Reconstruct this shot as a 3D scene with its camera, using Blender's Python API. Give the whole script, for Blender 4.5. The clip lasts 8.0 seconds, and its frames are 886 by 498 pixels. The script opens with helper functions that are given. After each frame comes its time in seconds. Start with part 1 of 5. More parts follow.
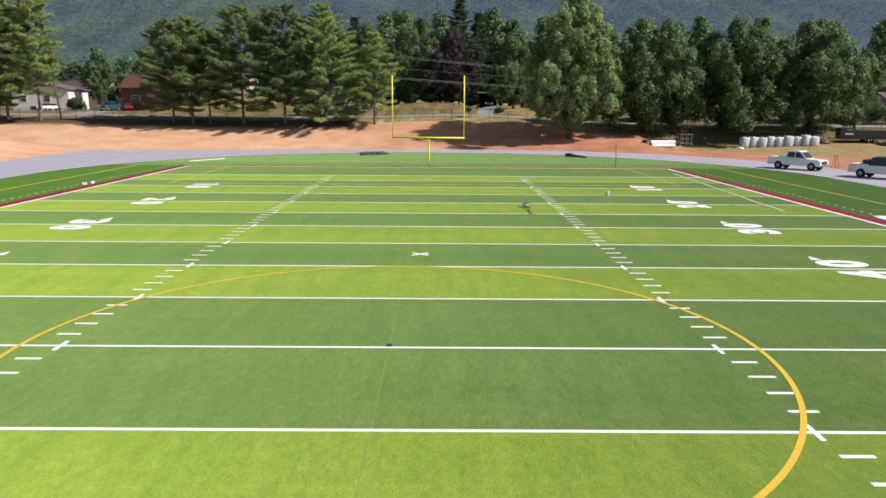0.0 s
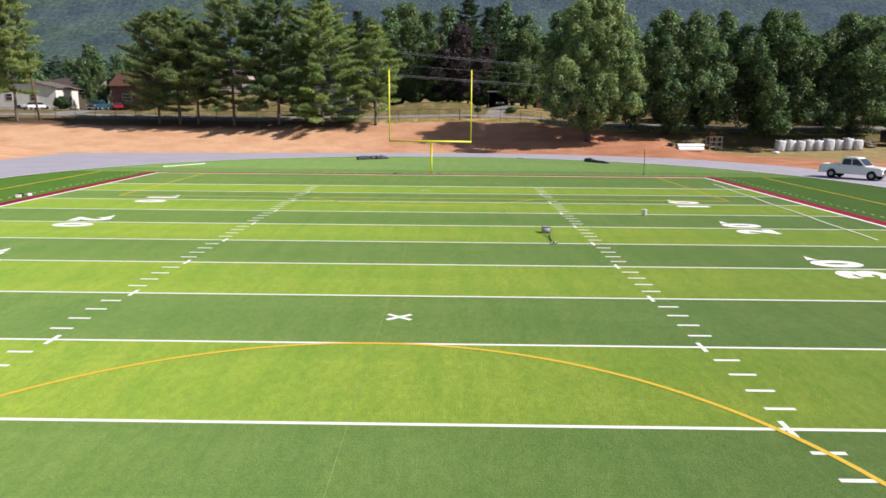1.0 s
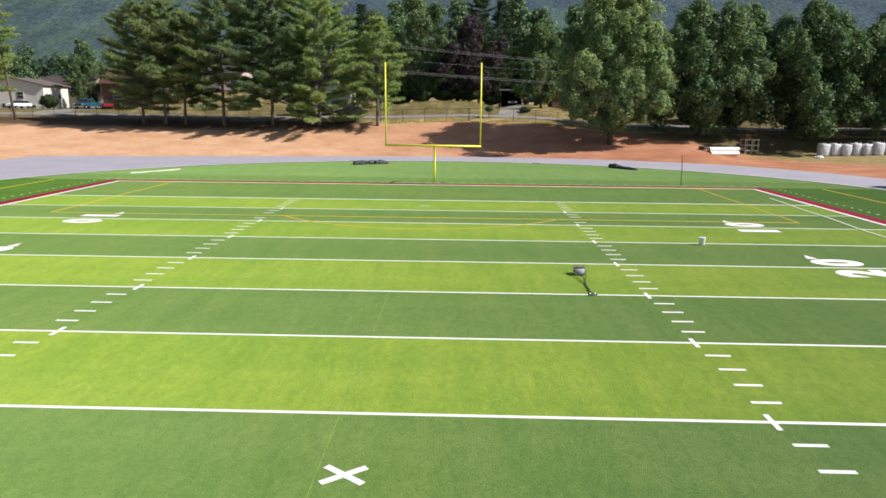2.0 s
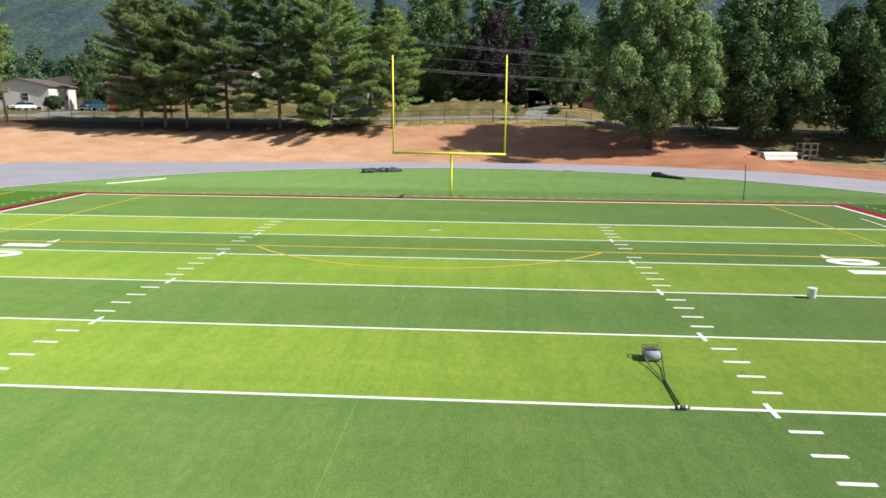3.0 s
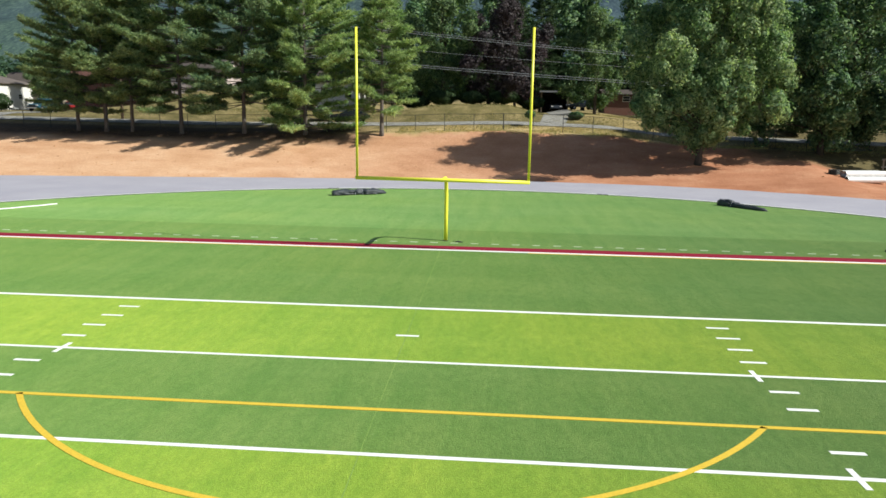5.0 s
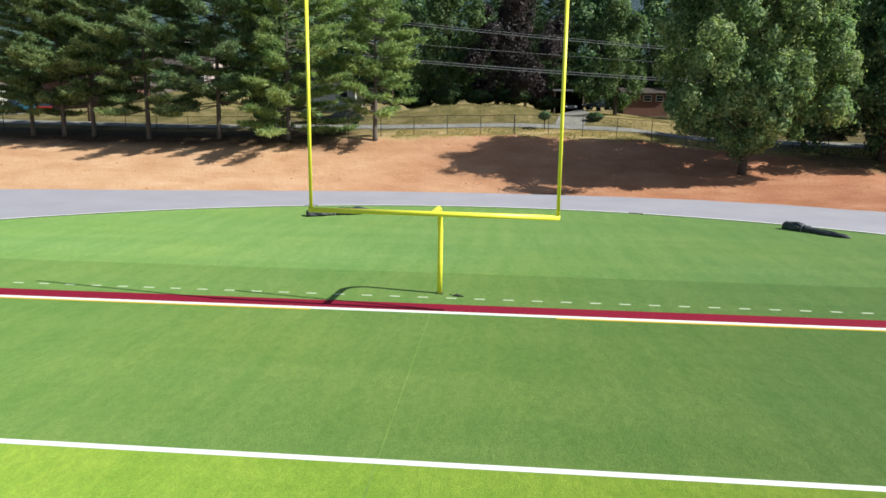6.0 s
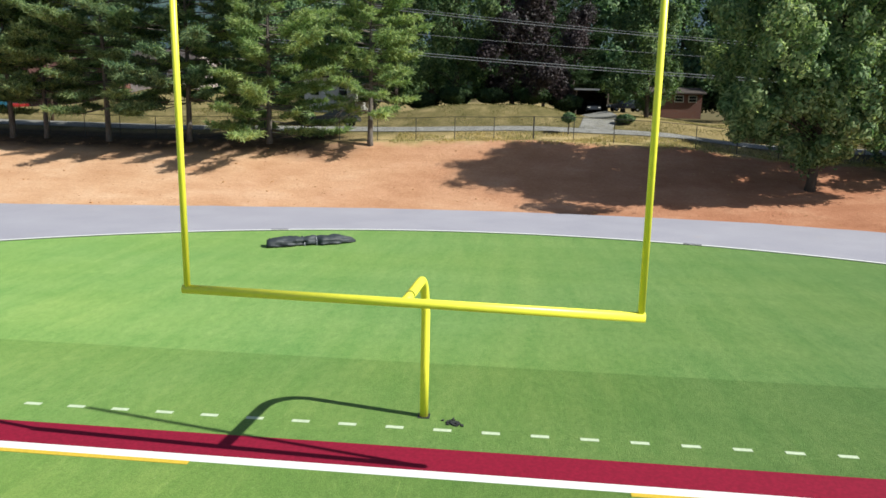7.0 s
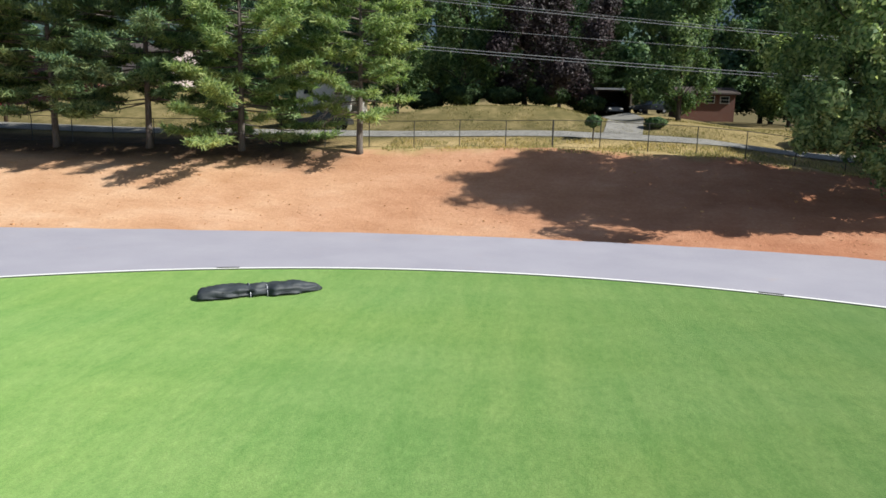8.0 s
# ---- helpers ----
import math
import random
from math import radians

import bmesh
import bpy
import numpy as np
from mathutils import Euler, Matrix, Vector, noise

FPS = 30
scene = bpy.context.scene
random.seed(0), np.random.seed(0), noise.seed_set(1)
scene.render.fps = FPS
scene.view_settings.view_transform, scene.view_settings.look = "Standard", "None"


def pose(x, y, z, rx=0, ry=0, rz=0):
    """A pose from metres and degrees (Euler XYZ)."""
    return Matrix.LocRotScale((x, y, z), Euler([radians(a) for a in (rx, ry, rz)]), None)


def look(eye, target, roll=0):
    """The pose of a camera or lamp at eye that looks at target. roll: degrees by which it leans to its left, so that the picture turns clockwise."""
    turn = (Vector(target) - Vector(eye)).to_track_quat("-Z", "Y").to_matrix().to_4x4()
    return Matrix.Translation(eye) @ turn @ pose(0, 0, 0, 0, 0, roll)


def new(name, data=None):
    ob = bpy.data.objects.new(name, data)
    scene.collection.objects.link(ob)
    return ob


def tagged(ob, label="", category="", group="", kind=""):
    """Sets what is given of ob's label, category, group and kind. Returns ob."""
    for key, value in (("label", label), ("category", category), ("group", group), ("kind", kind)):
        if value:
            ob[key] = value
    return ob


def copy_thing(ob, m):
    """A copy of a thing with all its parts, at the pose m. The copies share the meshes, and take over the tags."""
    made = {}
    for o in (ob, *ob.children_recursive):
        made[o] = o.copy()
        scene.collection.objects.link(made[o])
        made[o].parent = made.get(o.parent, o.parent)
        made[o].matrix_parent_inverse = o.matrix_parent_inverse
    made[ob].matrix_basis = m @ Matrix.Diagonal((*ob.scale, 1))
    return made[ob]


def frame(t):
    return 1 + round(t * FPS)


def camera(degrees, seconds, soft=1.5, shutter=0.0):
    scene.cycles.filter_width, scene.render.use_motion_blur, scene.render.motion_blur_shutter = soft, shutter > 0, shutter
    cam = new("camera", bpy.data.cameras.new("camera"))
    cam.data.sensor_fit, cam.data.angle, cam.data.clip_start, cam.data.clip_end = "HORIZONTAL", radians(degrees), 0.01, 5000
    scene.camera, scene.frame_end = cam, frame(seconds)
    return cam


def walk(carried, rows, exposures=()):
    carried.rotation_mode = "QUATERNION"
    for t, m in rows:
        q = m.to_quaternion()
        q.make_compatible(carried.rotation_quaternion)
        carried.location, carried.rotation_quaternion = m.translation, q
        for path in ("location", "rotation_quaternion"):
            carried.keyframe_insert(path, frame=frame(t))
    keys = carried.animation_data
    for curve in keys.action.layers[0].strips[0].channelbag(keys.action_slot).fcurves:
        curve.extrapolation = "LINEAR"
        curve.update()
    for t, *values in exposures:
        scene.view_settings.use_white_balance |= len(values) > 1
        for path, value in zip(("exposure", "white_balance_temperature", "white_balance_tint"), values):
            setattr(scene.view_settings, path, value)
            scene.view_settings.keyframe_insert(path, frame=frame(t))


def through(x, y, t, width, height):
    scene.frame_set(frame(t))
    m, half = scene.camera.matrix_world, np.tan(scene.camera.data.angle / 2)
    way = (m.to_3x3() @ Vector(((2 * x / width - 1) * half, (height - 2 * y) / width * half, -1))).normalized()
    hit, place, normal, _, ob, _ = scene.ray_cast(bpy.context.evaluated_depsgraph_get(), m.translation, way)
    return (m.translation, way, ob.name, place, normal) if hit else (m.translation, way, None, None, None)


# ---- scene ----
cam = camera(64.5, 8.0, 1.6)
PATH = [
    (0, (1.218, -16.56, 5.796), (1.227, -14.599, 5.406), 0.4),
    (0.5, (1.474, -12.097, 5.813), (1.467, -10.136, 5.422), 0.5),
    (1, (1.835, -7.595, 5.766), (1.815, -5.634, 5.376), 0.5),
    (1.5, (2.02, -3.153, 5.742), (1.981, -1.192, 5.353), 0.6),
    (2, (2.221, 1.241, 5.726), (2.17, 3.201, 5.335), 0.6),
    (2.2, (2.252, 2.943, 5.738), (2.175, 4.903, 5.347), 0.7),
    (3.5, (2.562, 13.581, 5.762), (2.435, 15.539, 5.373), 0.5),
    (4, (2.424, 17.433, 5.781), (2.294, 19.391, 5.393), 0.8),
    (4.5, (2.175, 21.389, 5.705), (2.048, 23.348, 5.323), 1.1),
    (4.7, (2.128, 23.087, 5.672), (1.999, 25.047, 5.294), 1.1),
    (6, (1.904, 34.839, 5.806), (1.748, 36.797, 5.429), 0.9),
    (6.5, (1.782, 39.745, 5.823), (1.616, 41.702, 5.446), 1.2),
    (7, (1.583, 44.291, 5.876), (1.394, 46.246, 5.499), 1.3),
    (7.5, (1.401, 48.6, 5.968), (1.189, 50.552, 5.59), 1.6),
    (8, (1.185, 52.673, 6.071), (0.971, 54.625, 5.693), 1.5),
]
LIGHT = [(0, 0.45, 6550, 18), (2.0, 0.51, 6500, 14), (4.0, 0.54, 6400, 5), (6.0, 0.56, 6350, 4), (7.0, 0.57, 6300, 5), (8.0, 0.59, 6300, 8)]
walk(cam, [(t, look(eye, target, roll)) for t, eye, target, roll in PATH], LIGHT)

# ---- world, sun, exposure ----
SUN_FROM = Vector((3.3, -0.68, 2.95)).normalized()
world = bpy.data.worlds.new("sky")
scene.world = world
world.use_nodes = True
wn = world.node_tree.nodes
sky = wn.new("ShaderNodeTexSky")
sky.sky_type = "NISHITA"
sky.sun_disc = False
sky.sun_elevation = math.asin(SUN_FROM.z)
sky.sun_rotation = math.atan2(SUN_FROM.x, SUN_FROM.y)
wn["Background"].inputs["Strength"].default_value = 0.066
world.node_tree.links.new(sky.outputs[0], wn["Background"].inputs["Color"])
sun = new("sun", bpy.data.lights.new("sun", "SUN"))
sun.data.energy, sun.data.angle, sun.data.color = 4.8, radians(0.55), (1.0, 0.95, 0.86)
sun.matrix_world = look(SUN_FROM * 200, (0, 0, 0))

# ---- materials ----


class Nodes:
    """A small builder for procedural materials."""

    def __init__(self, name, rough=0.8, metal=0.0, spec=0.3):
        self.mat = bpy.data.materials.new(name)
        self.mat.use_nodes = True
        self.tree = self.mat.node_tree
        self.bsdf = self.tree.nodes["Principled BSDF"]
        self.bsdf.inputs["Roughness"].default_value = rough
        self.bsdf.inputs["Metallic"].default_value = metal
        self.bsdf.inputs["Specular IOR Level"].default_value = spec
        self.coord = self.add("ShaderNodeTexCoord").outputs["Object"]

    def add(self, kind):
        return self.tree.nodes.new(kind)

    def link(self, a, b):
        self.tree.links.new(a, b)

    def stretch(self, sx, sy, sz, vec=None):
        m = self.add("ShaderNodeMapping")
        m.inputs["Scale"].default_value = (sx, sy, sz)
        self.link(vec or self.coord, m.inputs["Vector"])
        return m.outputs[0]

    def noise(self, scale, detail=3.0, vec=None, rough=0.55):
        n = self.add("ShaderNodeTexNoise")
        n.inputs["Scale"].default_value = scale
        n.inputs["Detail"].default_value = detail
        n.inputs["Roughness"].default_value = rough
        self.link(vec or self.coord, n.inputs["Vector"])
        return n.outputs["Fac"]

    def ramp(self, fac, *stops):
        r = self.add("ShaderNodeValToRGB")
        el = r.color_ramp.elements
        while len(el) < len(stops):
            el.new(0.5)
        for e, (at, c) in zip(el, stops):
            e.position = at
            e.color = (*c, 1) if len(c) == 3 else c
        self.link(fac, r.inputs[0])
        return r.outputs[0]

    def mix(self, fac, a, b, blend="MIX"):
        m = self.add("ShaderNodeMix")
        m.data_type, m.blend_type = "RGBA", blend
        for socket, v in ((m.inputs[0], fac), (m.inputs[6], a), (m.inputs[7], b)):
            if isinstance(v, (int, float)):
                socket.default_value = v
            elif isinstance(v, tuple):
                socket.default_value = (*v, 1)
            else:
                self.link(v, socket)
        return m.outputs[2]

    def math(self, op, a, b=0.0, clamp=False):
        m = self.add("ShaderNodeMath")
        m.operation, m.use_clamp = op, clamp
        for socket, v in zip(m.inputs, (a, b)):
            if isinstance(v, (int, float)):
                socket.default_value = v
            else:
                self.link(v, socket)
        return m.outputs[0]

    def base(self, c):
        if isinstance(c, tuple):
            self.bsdf.inputs["Base Color"].default_value = (*c, 1)
        else:
            self.link(c, self.bsdf.inputs["Base Color"])
        return self

    def bump(self, h, strength=0.3, dist=0.02):
        b = self.add("ShaderNodeBump")
        b.inputs["Strength"].default_value = strength
        b.inputs["Distance"].default_value = dist
        self.link(h, b.inputs["Height"])
        self.link(b.outputs[0], self.bsdf.inputs["Normal"])
        return self


def lerp(c, k):
    return tuple(min(1.0, v * k) for v in c)


def turf(name, c, sheen=0.10):
    """Synthetic grass: fibre grain, pale and dark tufts, brushed streaks along the field, broad worn patches."""
    n = Nodes(name, 0.8, 0, 0.2)
    grain = n.noise(30.0, 4.0, None, 0.8)
    streak = n.noise(1.5, 3.0, n.stretch(1.0, 0.14, 1.0))
    across = n.noise(0.5, 3.0, n.stretch(0.12, 1.0, 1.0))
    broad = n.noise(0.13, 3.0)
    tuft = n.noise(5.5, 4.0, n.stretch(1.0, 0.45, 1.0), 0.75)
    speck = n.noise(11.0, 2.0, n.stretch(1.0, 0.5, 1.0), 0.6)
    col = n.mix(n.ramp(grain, (0.3, (0, 0, 0)), (0.72, (1, 1, 1))), lerp(c, 0.70), lerp(c, 1.26))
    col = n.mix(n.ramp(streak, (0.38, (0, 0, 0)), (0.66, (1, 1, 1))), col, n.mix(1.0, col, (0.82, 0.91, 0.84), "MULTIPLY"))
    col = n.mix(n.ramp(tuft, (0.36, (0, 0, 0)), (0.66, (1, 1, 1))), n.mix(1.0, col, (0.80, 0.86, 0.82), "MULTIPLY"), n.mix(1.0, col, (1.06, 1.03, 1.06), "MULTIPLY"))
    col = n.mix(n.ramp(speck, (0.66, (0, 0, 0)), (0.76, (0.55, 0.55, 0.55))), col, n.mix(1.0, col, (1.5, 1.3, 1.8), "MULTIPLY"))
    col = n.mix(n.ramp(speck, (0.24, (0.5, 0.5, 0.5)), (0.33, (0, 0, 0))), col, n.mix(1.0, col, (0.6, 0.68, 0.6), "MULTIPLY"))
    col = n.mix(n.ramp(across, (0.4, (0, 0, 0)), (0.62, (1, 1, 1))), n.mix(1.0, col, (0.88, 0.93, 0.88), "MULTIPLY"), col)
    col = n.mix(n.ramp(broad, (0.35, (0, 0, 0)), (0.7, (1, 1, 1))), col, n.mix(1.0, col, (1.14, 1.05, 0.96), "MULTIPLY"))
    n.bsdf.inputs["Diffuse Roughness"].default_value = 0.7
    n.bsdf.inputs["Sheen Weight"].default_value = sheen
    n.bsdf.inputs["Sheen Roughness"].default_value = 0.25
    n.bsdf.inputs["Sheen Tint"].default_value = (0.70, 0.95, 0.35, 1)
    return n.base(col).bump(n.math("ADD", grain, n.math("MULTIPLY", tuft, 0.6)), 0.6, 0.04).mat


def painted(name, c, rough=0.6, spec=0.3, wear=0.12, scale=9.0, metal=0.0):
    n = Nodes(name, rough, metal, spec)
    f = n.noise(scale, 4.0, None, 0.65)
    col = n.mix(n.ramp(f, (0.38, (0, 0, 0)), (0.7, (1, 1, 1))), lerp(c, 1 - wear), lerp(c, 1 + wear * 0.5))
    return n.base(col).bump(n.noise(scale * 6, 3.0), 0.12, 0.01).mat


def glass(name, c=(0.02, 0.025, 0.03)):
    n = Nodes(name, 0.08, 0, 0.6)
    return n.base(c).mat


def leaf(name, c, c2, through=0.35, gloss=0.1, few=1.0):
    """Leaves: a colour for each leaf, light passing through them."""
    n = Nodes(name, 0.6, 0, gloss)
    geo = n.add("ShaderNodeNewGeometry")
    col = n.mix(n.math("POWER", geo.outputs["Random Per Island"], few), c, c2)
    big = n.noise(0.35, 2.0)
    col = n.mix(n.ramp(big, (0.35, (0, 0, 0)), (0.65, (1, 1, 1))), n.mix(1.0, col, (0.62, 0.74, 0.72), "MULTIPLY"), n.mix(1.0, col, (1.08, 1.04, 1.0), "MULTIPLY"))
    n.base(col)
    tr = n.add("ShaderNodeBsdfTranslucent")
    n.link(n.mix(1.0, col, (1.25, 1.35, 0.8), "MULTIPLY"), tr.inputs["Color"])
    mix = n.add("ShaderNodeMixShader")
    mix.inputs[0].default_value = through
    n.link(n.bsdf.outputs[0], mix.inputs[1])
    n.link(tr.outputs[0], mix.inputs[2])
    n.link(mix.outputs[0], n.tree.nodes["Material Output"].inputs[0])
    return n.mat


def bark(name, c):
    n = Nodes(name, 0.95, 0, 0.1)
    f = n.noise(3.0, 4.0, n.stretch(3, 3, 0.5), 0.7)
    return n.base(n.ramp(f, (0.3, lerp(c, 0.5)), (0.7, lerp(c, 1.4)))).bump(f, 0.8, 0.05).mat


def brickwork(name, c, mortar, w=0.23, h=0.075):
    n = Nodes(name, 0.9, 0, 0.15)
    b = n.add("ShaderNodeTexBrick")
    b.inputs["Scale"].default_value = 1.0
    b.inputs["Brick Width"].default_value, b.inputs["Row Height"].default_value = w, h
    b.inputs["Mortar Size"].default_value = 0.012
    b.inputs["Color1"].default_value = (*c, 1)
    b.inputs["Color2"].default_value = (*lerp(c, 0.65), 1)
    b.inputs["Mortar"].default_value = (*mortar, 1)
    m = n.add("ShaderNodeMapping")
    m.inputs["Rotation"].default_value = (radians(90), 0, 0)
    n.link(n.coord, m.inputs["Vector"])
    n.link(m.outputs[0], b.inputs["Vector"])
    return n.base(b.outputs["Color"]).mat


def ground_material():
    """Grass verge, bare orange clay on the bank, dry grass on its crest, wooded mountain with crown shade and blue haze
    in its colour.
    """
    n = Nodes("ground", 0.95, 0, 0.1)
    sep = n.add("ShaderNodeSeparateXYZ")
    n.link(n.coord, sep.inputs[0])
    x, y, z = sep.outputs
    wob = n.math("MULTIPLY", n.math("SUBTRACT", n.noise(0.22, 4.0), 0.5), 5.0)
    fine = n.noise(5.0, 5.0, None, 0.7)
    clay_f = n.noise(0.3, 6.0, n.stretch(0.8, 1.3, 1.0), 0.6)
    tracks = n.noise(1.4, 3.0, n.stretch(0.25, 2.2, 1.0))
    tan = n.ramp(clay_f, (0.28, (0.475, 0.272, 0.155)), (0.52, (0.575, 0.360, 0.222)), (0.75, (0.655, 0.450, 0.305)))
    clay = n.ramp(clay_f, (0.28, (0.325, 0.143, 0.080)), (0.52, (0.425, 0.203, 0.120)), (0.75, (0.52, 0.292, 0.182)))
    clay = n.mix(n.math("MULTIPLY", n.math("ADD", n.math("ADD", x, 22.0), n.math("MULTIPLY", wob, 4.0)), 0.026, True), tan, clay)
    clay = n.mix(n.ramp(fine, (0.35, (0, 0, 0)), (0.7, (1, 1, 1))), n.mix(1.0, clay, (0.84, 0.8, 0.78), "MULTIPLY"), clay)
    clay = n.mix(n.ramp(tracks, (0.55, (0, 0, 0)), (0.8, (0.35, 0.35, 0.35))), clay, n.mix(1.0, clay, (0.78, 0.74, 0.7), "MULTIPLY"))
    dry = n.ramp(n.noise(1.3, 5.0, None, 0.7), (0.3, (0.25, 0.195, 0.085)), (0.52, (0.39, 0.295, 0.14)), (0.75, (0.50, 0.37, 0.20)))
    lawn = n.ramp(n.noise(0.45, 5.0, None, 0.7), (0.3, (0.085, 0.078, 0.030)), (0.52, (0.165, 0.138, 0.060)), (0.72, (0.30, 0.235, 0.115)))
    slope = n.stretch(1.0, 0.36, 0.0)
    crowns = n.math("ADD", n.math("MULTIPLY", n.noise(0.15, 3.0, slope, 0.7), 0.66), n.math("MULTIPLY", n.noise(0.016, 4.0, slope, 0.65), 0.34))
    # dark mottling paints the shade between crowns, the blue cast paints distance haze
    hazy_woods = n.ramp(crowns, (0.38, (0.026, 0.042, 0.052)), (0.5, (0.052, 0.078, 0.084)), (0.62, (0.092, 0.130, 0.118)))
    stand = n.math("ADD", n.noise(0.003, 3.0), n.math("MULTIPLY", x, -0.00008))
    hazy_woods = n.mix(n.ramp(stand, (0.4, (0, 0, 0)), (0.62, (1, 1, 1))), n.mix(1.0, hazy_woods, (0.82, 0.86, 1.06), "MULTIPLY"), n.mix(1.0, hazy_woods, (1.0, 1.08, 0.88), "MULTIPLY"))
    # clay ends in a strip of dry grass under the fence
    crest = n.math("SUBTRACT", n.math("ADD", y, wob), 97.3)
    a = n.math("MULTIPLY", crest, 0.8, True)
    col = n.mix(a, clay, dry)
    b = n.math("MULTIPLY", n.math("SUBTRACT", n.math("ADD", y, wob), 101.5), 0.5, True)
    col = n.mix(b, col, lawn)
    # the clay thins out into grass past the trucks
    right = n.math("MULTIPLY", n.math("SUBTRACT", n.math("ADD", n.math("ADD", x, wob), n.math("MULTIPLY", n.math("SUBTRACT", y, 80.0), 1.15)), 49.0), 0.25, True)
    col = n.mix(right, col, n.mix(0.45, lawn, dry))
    # dark soil cover under the right-hand trees, weighted up to paint their shade
    litter_shade = n.math("MULTIPLY", n.math("MULTIPLY", n.math("SUBTRACT", n.math("ADD", y, wob), 92.6), 0.6, True), n.math("MULTIPLY", n.math("SUBTRACT", n.math("ADD", x, wob), 24.0), 0.2, True))
    col = n.mix(n.math("MULTIPLY", litter_shade, 0.8), col, n.ramp(n.noise(2.2, 5.0, None, 0.7), (0.3, (0.05, 0.045, 0.025)), (0.55, (0.10, 0.085, 0.042)), (0.75, (0.19, 0.15, 0.075))))
    # needle litter below the pines, coloured darker to deepen their shade
    duff_shade = n.math("MULTIPLY", n.math("MULTIPLY", n.math("SUBTRACT", n.math("ADD", y, n.math("MULTIPLY", wob, 0.5)), 94.4), 0.5, True), n.math("MULTIPLY", n.math("SUBTRACT", -9.0, n.math("ADD", x, wob)), 0.2, True))
    duff_shade = n.math("MULTIPLY", duff_shade, n.math("MULTIPLY", n.math("SUBTRACT", 103.2, y), 0.6, True))
    col = n.mix(n.math("MULTIPLY", duff_shade, 0.95), col, n.ramp(n.noise(2.0, 5.0, None, 0.7), (0.3, (0.042, 0.028, 0.020)), (0.55, (0.080, 0.052, 0.034)), (0.75, (0.15, 0.098, 0.058))))
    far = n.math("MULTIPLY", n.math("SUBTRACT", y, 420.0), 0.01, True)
    col = n.mix(far, col, hazy_woods)
    n.base(col)
    return n.bump(n.math("ADD", clay_f, n.math("MULTIPLY", fine, 0.35)), 0.6, 0.25).mat


